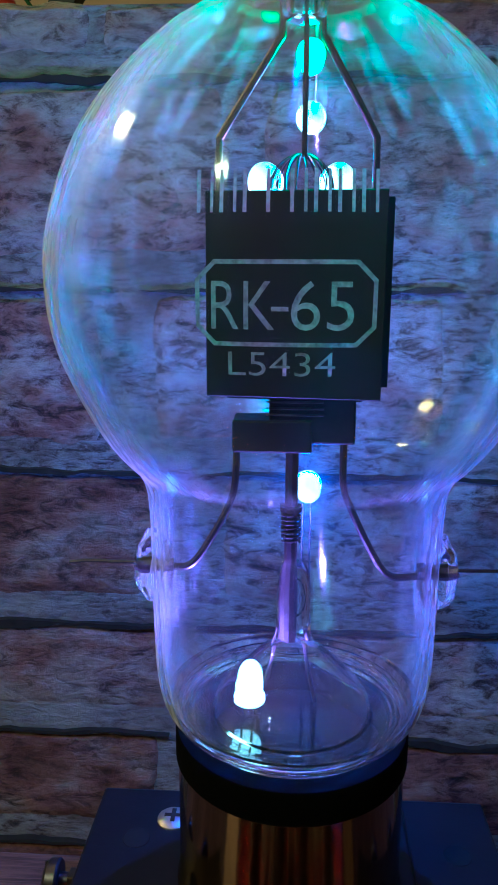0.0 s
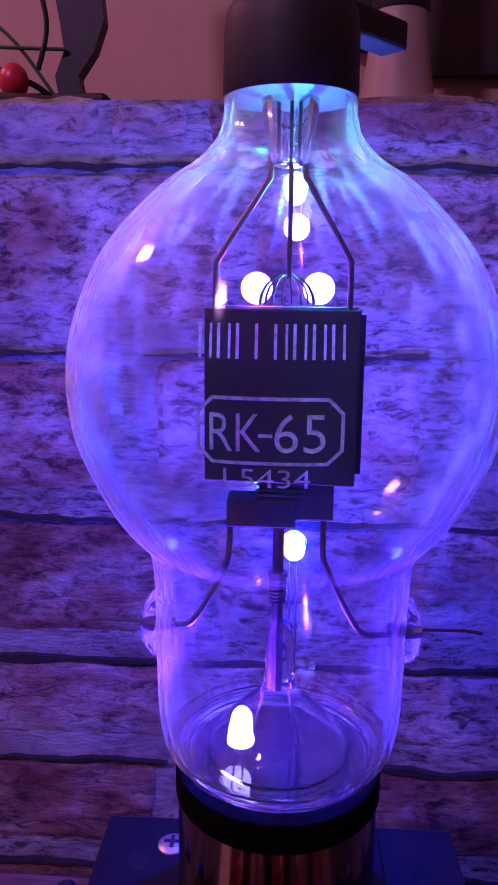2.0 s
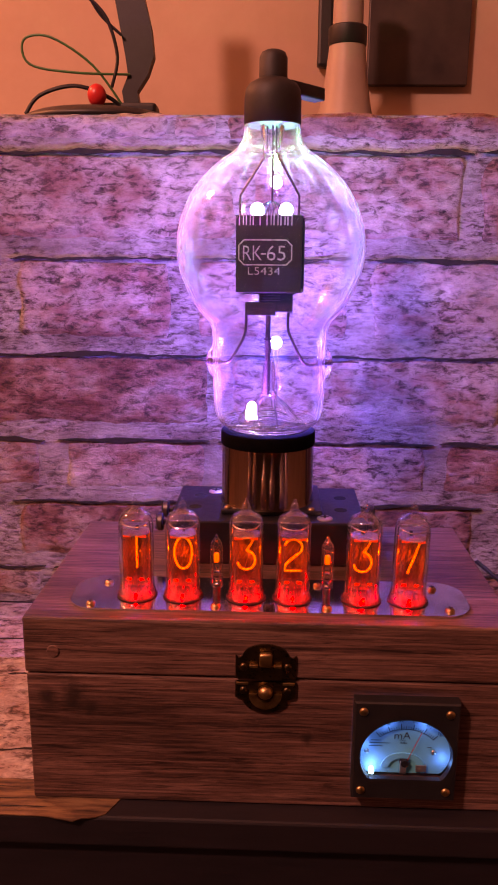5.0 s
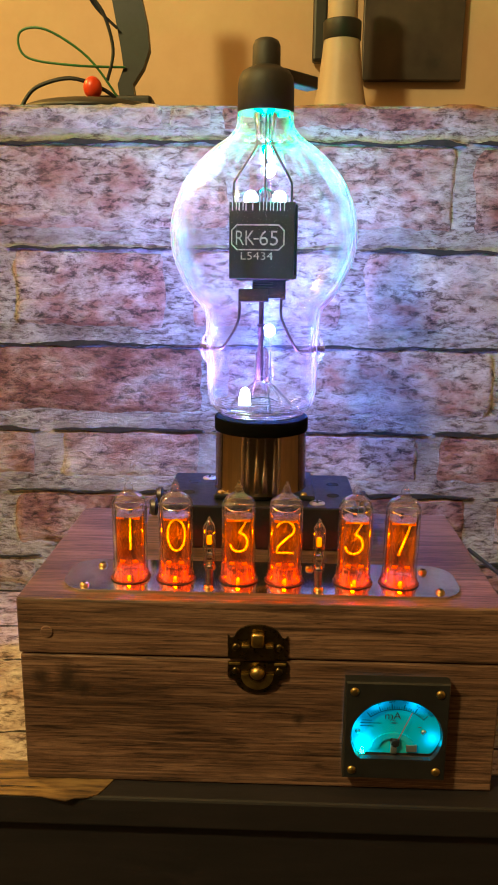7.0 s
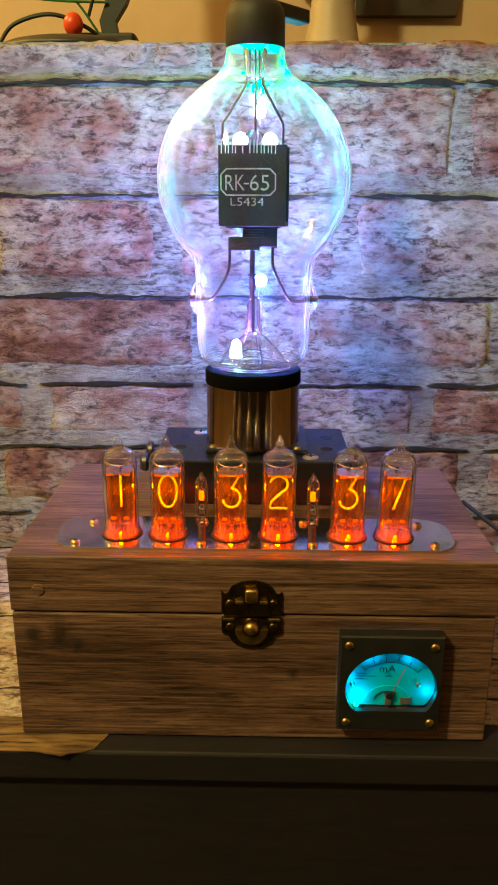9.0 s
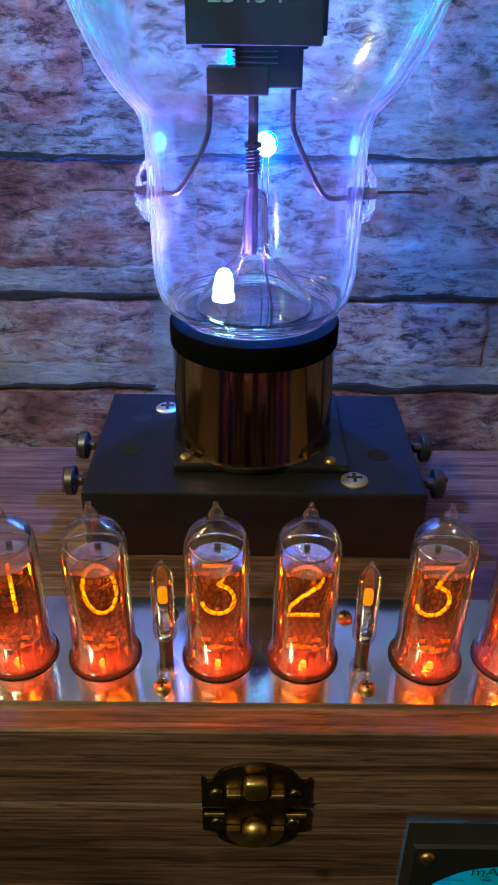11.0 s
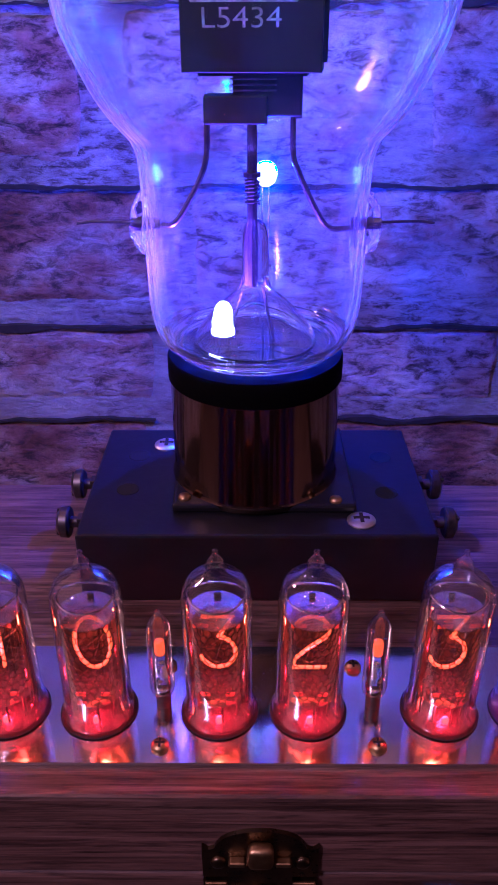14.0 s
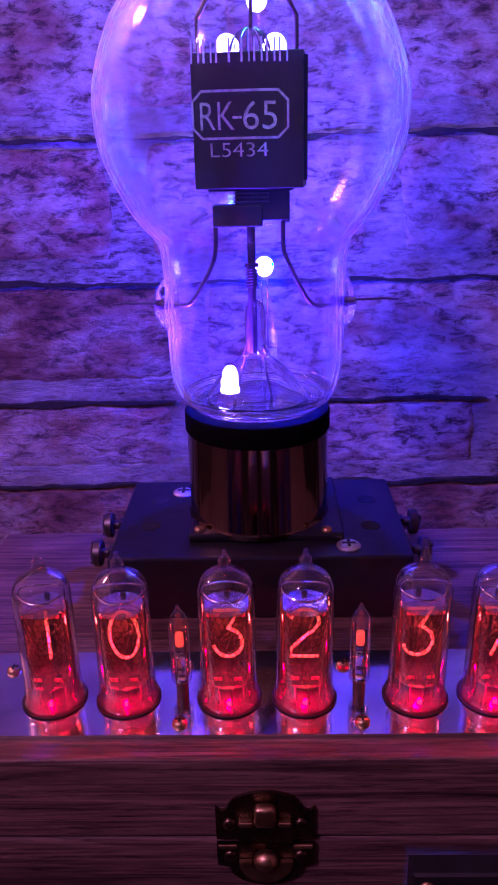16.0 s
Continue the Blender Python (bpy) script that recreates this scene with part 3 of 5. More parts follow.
def strip_rect(bm, x0, y0, x1, y1, w):
    """A flat bar of width w from one point to another in the XY plane."""
    a, b = Vector((x0, y0, 0)), Vector((x1, y1, 0))
    d = (b - a).normalized() * w / 2
    s = Vector((-d.y, d.x, 0))
    a, b = a - d * 0.6, b + d * 0.6
    n = max(1, int((b - a).length / 0.0015))
    prev = None
    for i in range(n + 1):
        p = a.lerp(b, i / n)
        cur = (bm.verts.new(p - s), bm.verts.new(p + s))
        if prev:
            bm.faces.new((prev[0], cur[0], cur[1], prev[1]))
        prev = cur


def vacuum_tube():
    t = thing("vacuum_tube", "large clear glass vacuum tube with black anode and cap", "vacuum tube", (AX, AY, 0))
    prof = front_of_glass.profile
    wall = 0.0016
    inner = [(max(r - wall, 0.0), z + (wall if z < 0.188 else 0.0)) for r, z in prof]
    bm = lathe(bmesh.new(), [(0, 0.1848)] + prof + inner[::-1] + [(0, 0.1848 + wall)], 144)
    for v in bm.verts:
        r = math.hypot(v.co.x, v.co.y)
        if r > 0.012:
            c, q = v.co.x / r, v.co.y / r
            d = 0.00004 * noise.noise((c * 4, q * 4, v.co.z * 22))
            d *= min(1.0, (r - 0.012) / 0.02)
            v.co.x, v.co.y = v.co.x + c * d, v.co.y + q * d
    bmesh.ops.recalc_face_normals(bm, faces=bm.faces)
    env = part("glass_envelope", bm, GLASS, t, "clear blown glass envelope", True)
    env.visible_shadow = False
    env.data.materials.append(STEMGLASS)
    for p in env.data.polygons:
        if p.center.z < 0.1905:
            p.material_index = 1
    # pressed rim rings at the foot of the glass
    for r, z, w in ((0.0262, 0.1856, 0.0011), (0.0284, 0.1874, 0.0008)):
        b = bmesh.new()
        sweep(b, [(r * math.cos(a * math.pi / 32), r * math.sin(a * math.pi / 32), z) for a in range(64)], w, 8, True)
        part("glass_rim", b, STEMGLASS, t, smooth=True).visible_shadow = False
    for side in (-1, 1):
        b = bmesh.new()
        bmesh.ops.create_uvsphere(b, u_segments=24, v_segments=14, radius=1)
        for v in b.verts:
            wob = 1 + 0.16 * noise.noise(v.co * 2.3 + Vector((side, 0, 0)))
            v.co = Vector((side * 0.0338 + v.co.x * 0.0048 * wob, v.co.y * 0.0068 * wob - 0.004, 0.2252 + v.co.z * 0.0092 * wob))
        part("side_seal", b, STEMGLASS, t, "lumpy clear glass seal", True).visible_shadow = False
        b = bmesh.new()
        sweep(b, [(side * 0.0365, -0.004, 0.2258), (side * 0.050, -0.0045, 0.2262), (side * 0.0545, -0.005, 0.2258)], 0.00045, 6)
        part("contact_pin", b, WIRE, t)
        b = bmesh.new()
        sweep(b, [(side * 0.0290, -0.004, 0.2254), (side * 0.0375, -0.004, 0.2257)], 0.0016, 10)
        part("sleeve", b, WIRE, t)
    b = sweep(bmesh.new(), bend([(-0.037, -0.004, 0.2257), (-0.029, -0.004, 0.2250), (-0.0245, -0.003, 0.2258), (-0.0195, -0.001, 0.233), (-0.0155, 0.001, 0.241), (-0.0145, 0.002, 0.248), (-0.0145, 0.003, 0.256)]), 0.0009, 8)
    part("support_wire", b, WIRE, t, smooth=True)
    b = sweep(bmesh.new(), bend([(0.037, -0.004, 0.2257), (0.028, -0.004, 0.2240), (0.022, -0.004, 0.2245), (0.0175, -0.003, 0.231), (0.0128, -0.001, 0.2405), (0.0112, 0.000, 0.2455), (0.0112, 0.001, 0.258)]), 0.0009, 8)
    part("support_wire", b, WIRE, t, smooth=True)
    # stem: glass flare, pinch and centre rod with its spring
    b = lathe(bmesh.new(), smooth_profile([(0.0205, 0.1862), (0.0190, 0.190), (0.0150, 0.195), (0.0095, 0.2005), (0.0052, 0.2045), (0.0042, 0.211), (0.0040, 0.219), (0.0030, 0.2245), (0.0, 0.2262)]) + smooth_profile([(0.0, 0.2070), (0.0034, 0.2040), (0.0082, 0.1998), (0.0138, 0.1938), (0.0178, 0.1892), (0.0190, 0.1864)]), 48, close=True)
    part("glass_stem", b, STEMGLASS, t, "clear glass stem flare", True).visible_shadow = False
    b = sweep(bmesh.new(), [(-0.001, 0, 0.205), (-0.001, 0, 0.256)], 0.0016, 10)
    part("centre_rod", b, WIRE, t)
    b = sweep(bmesh.new(), [(-0.001 + 0.0022 * math.cos(a * 0.7), 0.0022 * math.sin(a * 0.7), 0.2305 + a * 0.00012) for a in range(62)], 0.00035, 6)
    part("spring", b, WIRE, t, "thin coiled spring")
    b = lathe(bmesh.new(), [(0, 0.2385), (0.0027, 0.2385), (0.0027, 0.2398), (0, 0.2398)], 16, (-0.001, 0))
    part("washer", b, WIRE, t)
    for x, x2 in ((-0.003, -0.006), (0.002, 0.004)):
        b = sweep(bmesh.new(), bend([(x, 0, 0.208), (x2, 0.001, 0.196), (x2 * 1.5, 0.002, 0.186)]), 0.0005, 6)
        part("lead_wire", b, WIRE, t)
    # bracket below the anode
    part("bracket", block(bmesh.new(), -0.0150, 0.0035, -0.004, 0.006, 0.2535, 0.2612, 0.0005), GRAPHITE, t)
    part("bracket", block(bmesh.new(), -0.0065, 0.0135, -0.003, 0.007, 0.2555, 0.2665, 0.0006), GRAPHITE, t)
    b = bmesh.new()
    for z in (0.2625, 0.2640, 0.2655):
        sweep(b, [(-0.0072, -0.0035, z), (0.006, -0.0035, z)], 0.0003, 6)
    part("filament_wire", b, WIRE, t)
    part("strut", block(bmesh.new(), 0.0112, 0.0138, 0.002, 0.006, 0.2545, 0.2690, 0.0003), WIRE, t)
    # anode: a dark folded box turned a little, open above
    an = part("anode", bmesh_anode(), GRAPHITE, t, "black folded anode box")
    # top supports
    b = sweep(bmesh.new(), bend([(-0.0046, 0.001, 0.362), (-0.0046, 0.001, 0.3455), (-0.0062, 0.001, 0.3415), (-0.0170, 0.001, 0.3250), (-0.0182, 0.001, 0.3215), (-0.0182, 0.001, 0.309)]), 0.0008, 8)
    part("support_wire", b, WIRE, t, smooth=True)
    b = sweep(bmesh.new(), bend([(0.0040, 0.001, 0.362), (0.0040, 0.001, 0.3455), (0.0056, 0.001, 0.3415), (0.0152, 0.001, 0.3250), (0.0162, 0.001, 0.3215), (0.0162, 0.001, 0.309)]), 0.0008, 8)
    part("support_wire", b, WIRE, t, smooth=True)
    b = sweep(bmesh.new(), [(0.0005, 0.0, 0.362), (0.0005, 0.0, 0.319)], 0.00065, 8)
    part("grid_lead", b, WIRE, t)
    b = bmesh.new()
    for k in range(9):
        a = math.pi * k / 9
        c, s = math.cos(a), math.sin(a)
        sweep(b, [(0.0072 * math.cos(u) * c, 0.0072 * math.cos(u) * s + 0.002, 0.3125 + 0.0075 * math.sin(u)) for u in [math.pi * j / 10 for j in range(11)]], 0.0002, 5)
    part("wire_grid", b, WIRE, t, "domed cage of fine grid wires")
    b = lathe(bmesh.new(), smooth_profile([(0.0075, 0.366), (0.0068, 0.358), (0.0052, 0.350), (0.0040, 0.3465), (0.0, 0.3455)]), 32)
    part("upper_stem", b, STEMGLASS, t, "clear glass stem in the neck", True).visible_shadow = False
    # cap
    b = lathe(bmesh.new(), [(0.0, 0.4015), (0.0045, 0.4012), (0.0068, 0.4000), (0.0080, 0.3972), (0.0081, 0.3865), (0.0100, 0.3855), (0.0138, 0.3835), (0.0157, 0.3805), (0.0163, 0.376), (0.0165, 0.3625), (0.0160, 0.3615), (0.0, 0.3615)], 56)
    cap = part("top_cap", b, RUBBER, t, "black rubber top cap", True)
    b = block(bmesh.new(), 0.0110, 0.0420, -0.0045, 0.0045, 0.3800, 0.3875, 0.0009)
    bmesh.ops.rotate(b, cent=(0, 0, 0), matrix=Matrix.Rotation(radians(48), 3, "Z"), verts=b.verts)
    part("cable_lug", b, RUBBER, cap)
    # print on the glass
    b = bmesh.new()
    for text, x0, x1 in (("RK", -0.01125, -0.0012), ("65", 0.0014, 0.01125)):
        bb = lettering(text, 0.0078)
        lo, hi = min(v.co.x for v in bb.verts), max(v.co.x for v in bb.verts)
        for v in bb.verts:
            v.co.x = x0 + (v.co.x - lo) / (hi - lo) * (x1 - x0)
        me = bpy.data.meshes.new("letters")
        bb.to_mesh(me)
        bb.free()
        b.from_mesh(me)
        bpy.data.meshes.remove(me)
    strip_rect(b, -0.0015, -0.0005, 0.0008, -0.0005, 0.0007)
    on_glass(b, -0.0030, 0.2896)
    part("type_print", b, INK, t, "silver printed type number RK-65")
    b = bmesh.new()
    w, h, c = 0.0140, 0.0064, 0.0028
    corners = [(-w + c, h), (w - c, h), (w, h - c), (w, -h + c), (w - c, -h), (-w + c, -h), (-w, -h + c), (-w, h - c)]
    for p, q in zip(corners, corners[1:] + corners[:1]):
        strip_rect(b, *p, *q, 0.0007)
    for v in b.verts:
        x, z = v.co.x - 0.0025, v.co.y + 0.2899
        v.co = Vector((x, front_of_glass(x, z), z))
    part("print_border", b, INK, t, "silver eight-sided border line")
    b = lettering("L5434", 0.0040)
    sx = 0.0172 / (max(v.co.x for v in b.verts) - min(v.co.x for v in b.verts))
    for v in b.verts:
        v.co.x *= sx
    on_glass(b, -0.0030, 0.2803)
    part("code_print", b, INK, t, "faded silver code L5434")
    # maker's mark: plain upright bars
    for k in range(8):
        b = bmesh.new()
        x = -0.0138 + k * 0.00365
        strip_rect(b, x, -0.0031, x, 0.0031, 0.0006)
        if k not in (2, 3):
            strip_rect(b, x + 0.0021, -0.0031, x + 0.0021, 0.0031, 0.0005)
        for v in b.verts:
            xx, z = v.co.x - 0.0025, v.co.y + 0.3070
            v.co = Vector((xx, front_of_glass(xx, z), z))
        part("mark_bar", b, INK, t)
    return t


def bmesh_anode():
    bm = bmesh.new()
    turn = Matrix.Rotation(radians(-6), 4, "Z")
    x0, x1, y0, y1, z0, z1, w = -0.0198, 0.0190, -0.0085, 0.0165, 0.2672, 0.3115, 0.0007
    block(bm, x0, x1, y0, y0 + w, z0, z1, 0.0002, 1)
    block(bm, x0, x1, y1 - w, y1, z0, z1, 0.0002, 1)
    block(bm, x0, x0 + w, y0 + w, y1 - w, z0, z1)
    block(bm, x1 - w, x1, y0 + w, y1 - w, z0, z1)
    block(bm, x1 - 0.0005, x1 + 0.0014, y0 + 0.004, y0 + 0.005, z0 + 0.0025, z1 - 0.0012)
    block(bm, x0 + 0.004, x1 - 0.004, y0 + 0.004, y1 - 0.004, z0 - 0.0010, z0 + 0.0006)
    # cross baffle that closes the view from above
    block(bm, x0 + w, x1 - w, y0 + w, y1 - w, z0 + 0.030, z0 + 0.0307)
    bmesh.ops.transform(bm, matrix=turn, verts=bm.verts)
    return bm


def led(at, material, label, lean=0, leads=((0, 0, -0.006), (0, 0.0005, -0.0100)), size=1.0):
    """A round LED; leads are points from its foot, in its upright frame."""
    t = thing("led_lamp", label, "led", at, group="LEDs of the tube")
    prof = smooth_profile([(0.0033, 0.0), (0.0033, 0.0012), (0.0029, 0.0016), (0.0029, 0.0060), (0.0024, 0.0082), (0.0013, 0.0096), (0.0, 0.010)], 3)
    b = lathe(bmesh.new(), [(0, 0)] + [(r * size, z * size) for r, z in prof], 24)
    bmesh.ops.rotate(b, cent=(0, 0, 0), matrix=Matrix.Rotation(radians(lean), 3, "X"), verts=b.verts)
    # opaque lens that casts no shadow, so the lamp inside shines out
    part("lens", b, material, t, "glowing opaque lens with its shadow off", True).visible_shadow = False
    for x in (-0.0012, 0.0012):
        pts = [(x, 0, 0)] + [(x + q[0], q[1], q[2]) for q in leads]
        part("lead", sweep(bmesh.new(), bend(pts), 0.0003, 6), WIRE, t)
    return t


# ---- socket and base ----
BX0, BX1, BY0, BY1, BZ0, BZ1 = -0.0625, 0.0555, 0.048, 0.122, 0.1075, 0.1345


def tube_socket():
    t = thing("tube_socket", "dark bronze cylindrical socket with black collar", "socket", (AX, AY, BZ1))
    z = BZ1
    b = lathe(bmesh.new(), [(0, 0.001), (0.0293, 0.001), (0.0298, 0.003), (0.0290, 0.0045), (0.0289, 0.0395), (0.0, 0.0395)], 72)
    part("shell", b, BRONZE, t, "dark polished bronze shell", True)
    b = lathe(bmesh.new(), [(0.0, 0.0396), (0.0292, 0.0396), (0.0296, 0.0402), (0.0296, 0.0472), (0.0291, 0.0482), (0.0270, 0.0490), (0.0250, 0.0490), (0.0245, 0.0484), (0.0240, 0.0402), (0.0, 0.0400)], 72)
    part("collar", b, COLLAR, t, "matt black collar", True)
    b = block(bmesh.new(), -0.028, 0.034, -0.027, 0.030, 0.0, 0.0032, 0.001)
    part("flange", b, BAKELITE, t)
    for x, y in ((-0.024, -0.0225), (0.0272, -0.0240), (-0.021, 0.026), (0.027, 0.026)):
        part("flange_screw", screw(bmesh.new(), (x, y, 0.0032), 0.0022, 0.0016), BRASS, t, smooth=True)
    return t


def cross_screw(t, x, y, z, r, h, material, name="screw"):
    s = part(name, screw(bmesh.new(), (x, y, z), r, h), material, t, smooth=True)
    # raised dark bars paint in the shade of a cross recess
    b = block(bmesh.new(), x - r * 0.55, x + r * 0.55, y - r * 0.13, y + r * 0.13, z + h * 0.7, z + h + 0.00012)
    block(b, x - r * 0.13, x + r * 0.13, y - r * 0.55, y + r * 0.55, z + h * 0.7, z + h + 0.00016)
    part("recess_bars", b, DARKGAP, s)
    return s


def base_block():
    t = thing("base_block", "black bakelite mounting block with screws and side terminals", "base", (0, 0, 0))
    part("body", block(bmesh.new(), BX0, BX1, BY0, BY1, BZ0, BZ1, 0.0010), BAKELITE, t)
    for x, y in ((-0.0385, 0.1085), (0.0312, 0.0565)):
        cross_screw(t, x, y, BZ1, 0.0048, 0.0015, ZINC)
    # flat dark discs on the top paint in the shade of holes
    for x, y in ((-0.049, 0.076), (-0.048, 0.100), (0.042, 0.074), (0.0435, 0.099)):
        part("hole_disc", lathe(bmesh.new(), [(0.0040, BZ1 + 0.00005), (0.0038, BZ1 + 0.0002), (0.0, BZ1 + 0.0002)], 24, (x, y)), HOLE_SHADE, t)
    for side, x in ((-1, BX0), (1, BX1)):
        for y in (0.066, 0.091):
            b = lathe(bmesh.new(), [(0, 0.0), (0.0020, 0.0), (0.0020, 0.0055), (0.0050, 0.0055), (0.0056, 0.0061), (0.0054, 0.0086), (0.0036, 0.0098), (0.0, 0.0100)], 20)
            bmesh.ops.transform(b, matrix=Matrix.Translation((x, y, 0.1275)) @ Matrix.Rotation(radians(90 * side), 4, "Y"), verts=b.verts)
            s = part("terminal_screw", b, WIRE, t, "slotted terminal screw", True)
            # raised dark bar stands in for the shaded screw slot
            b = block(bmesh.new(), -0.0045, 0.0045, -0.0005, 0.0005, 0.0088, 0.0102)
            bmesh.ops.transform(b, matrix=Matrix.Translation((x, y, 0.1275)) @ Matrix.Rotation(radians(90 * side), 4, "Y") @ Matrix.Rotation(0.6, 4, "Z"), verts=b.verts)
            part("slot", b, DARKGAP, s)
            part("solder_tag", block(bmesh.new(), min(x, x + side * 0.003), max(x, x + side * 0.003), y - 0.0022, y + 0.0022, 0.112, 0.1300, 0.0004), WIRE, t)
    return t


# ---- the box ----
X0, X1, Y0, Y1, TOP, SEAM = -0.128, 0.1245, -0.027, 0.124, 0.107, 0.0755


def wooden_box():
    t = thing("wooden_box", "brown wooden box with hinged lid and dark grain", "box", (0, 0, 0))
    part("body", block(bmesh.new(), X0 + 0.0006, X1 - 0.0006, Y0 + 0.0004, Y1, 0.0008, SEAM - 0.0005, 0.0009), WOOD, t)
    lid = part("lid", block(bmesh.new(), X0, X1, Y0, Y1, SEAM + 0.0005, TOP, 0.0012), WOOD, t)
    # a wooden plug over the joint
    b = lathe(bmesh.new(), [(0, 0.0008), (0.0030, 0.0007), (0.0034, 0.0), (0.0034, -0.001)], 20)
    bmesh.ops.transform(b, matrix=Matrix.Translation((-0.1125, Y0, 0.0885)) @ Matrix.Rotation(radians(90), 4, "X"), verts=b.verts)
    part("wooden_plug", b, WOOD, lid)
    return t


def extrude_outline(bm, pts, y0, y1):
    """A plate in the XZ plane between two depths."""
    a = [bm.verts.new((x, y0, z)) for x, z in pts]
    b = [bm.verts.new((x, y1, z)) for x, z in pts]
    bm.faces.new(a)
    bm.faces.new(b[::-1])
    for i in range(len(pts)):
        j = (i + 1) % len(pts)
        bm.faces.new((a[j], a[i], b[i], b[j]))
    bmesh.ops.recalc_face_normals(bm, faces=bm.faces)
    return bm


def clasp():
    cx = -0.0025
    t = thing("clasp", "aged brass swing clasp on the box front", "clasp", (cx, Y0, SEAM))
    up = [(-0.0155, 0.0010), (0.0155, 0.0010), (0.0155, 0.0138), (0.0138, 0.0124), (0.0122, 0.0130)] + [(0.0118 * math.cos(a), 0.0132 + 0.0068 * math.sin(a)) for a in [math.pi * k / 14 for k in range(1, 14)]] + [(-0.0122, 0.0130), (-0.0138, 0.0124), (-0.0155, 0.0138)]
    part("upper_plate", extrude_outline(bmesh.new(), up, -0.0012, 0.0), DARKBRASS, t, "blackened brass plate")
    low = [(-0.0155, -0.0010), (-0.0155, -0.0100), (-0.0115, -0.0110)] + [(0.0115 * math.cos(a), -0.0110 + 0.0075 * math.sin(a)) for a in [math.pi + math.pi * k / 14 for k in range(1, 14)]] + [(0.0115, -0.0110), (0.0155, -0.0100), (0.0155, -0.0010)]
    part("lower_plate", extrude_outline(bmesh.new(), low, -0.0012, 0.0), DARKBRASS, t, "blackened brass plate")
    ring = [(0.0085 * math.cos(a), -0.0072 + 0.0085 * math.sin(a)) for a in [math.pi + math.pi * k / 16 for k in range(17)]] + [(0.0045 * math.cos(a), -0.0072 + 0.0045 * math.sin(a)) for a in [2 * math.pi - math.pi * k / 16 for k in range(17)]]
    part("swing_loop", extrude_outline(bmesh.new(), ring, -0.0030, -0.0014), BRASS, t, "bright brass loop")
    hasp = [(-0.0085, 0.0015), (0.0085, 0.0015), (0.0085, 0.0085), (0.0035, 0.0090), (-0.0035, 0.0090), (-0.0085, 0.0085)]
    part("hasp", extrude_outline(bmesh.new(), hasp, -0.0032, -0.0012), DARKBRASS, t, "blackened brass hasp")
    tongue = bmesh.new()
    block(tongue, -0.0034, 0.0034, -0.0050, -0.0011, 0.0088, 0.0166, 0.0015, 3)
    part("tongue", tongue, BRASS, t, smooth=True)
    b = bmesh.new()
    bmesh.ops.create_uvsphere(b, u_segments=20, v_segments=12, radius=0.0040)
    for v in b.verts:
        v.co = Vector((v.co.x, -0.0036 + v.co.y * 0.8, -0.0055 + v.co.z * 0.9))
    part("knob", b, BRASS, t, smooth=True)
    for x, z in ((-0.0112, 0.0075), (0.0112, 0.0075), (-0.0112, -0.0058), (0.0112, -0.0058)):
        b = screw(bmesh.new(), (0, 0, 0), 0.0022, 0.0013)
        bmesh.ops.transform(b, matrix=Matrix.Translation((x, -0.0012, z)) @ Matrix.Rotation(radians(90), 4, "X"), verts=b.verts)
        part("screw", b, DARKBRASS, t, smooth=True)
    for x0, x1, z in ((-0.0150, -0.0088, -0.0016), (0.0088, 0.0150, -0.0016), (-0.0082, -0.0040, 0.0088), (0.0040, 0.0082, 0.0088)):
        part("bright_edge", block(bmesh.new(), x0, x1, -0.0034 if z > 0 else -0.0022, -0.0010, z - 0.0008, z + 0.0008, 0.0004), BRASS, t, "strip of brighter brass along the edge")
    return t


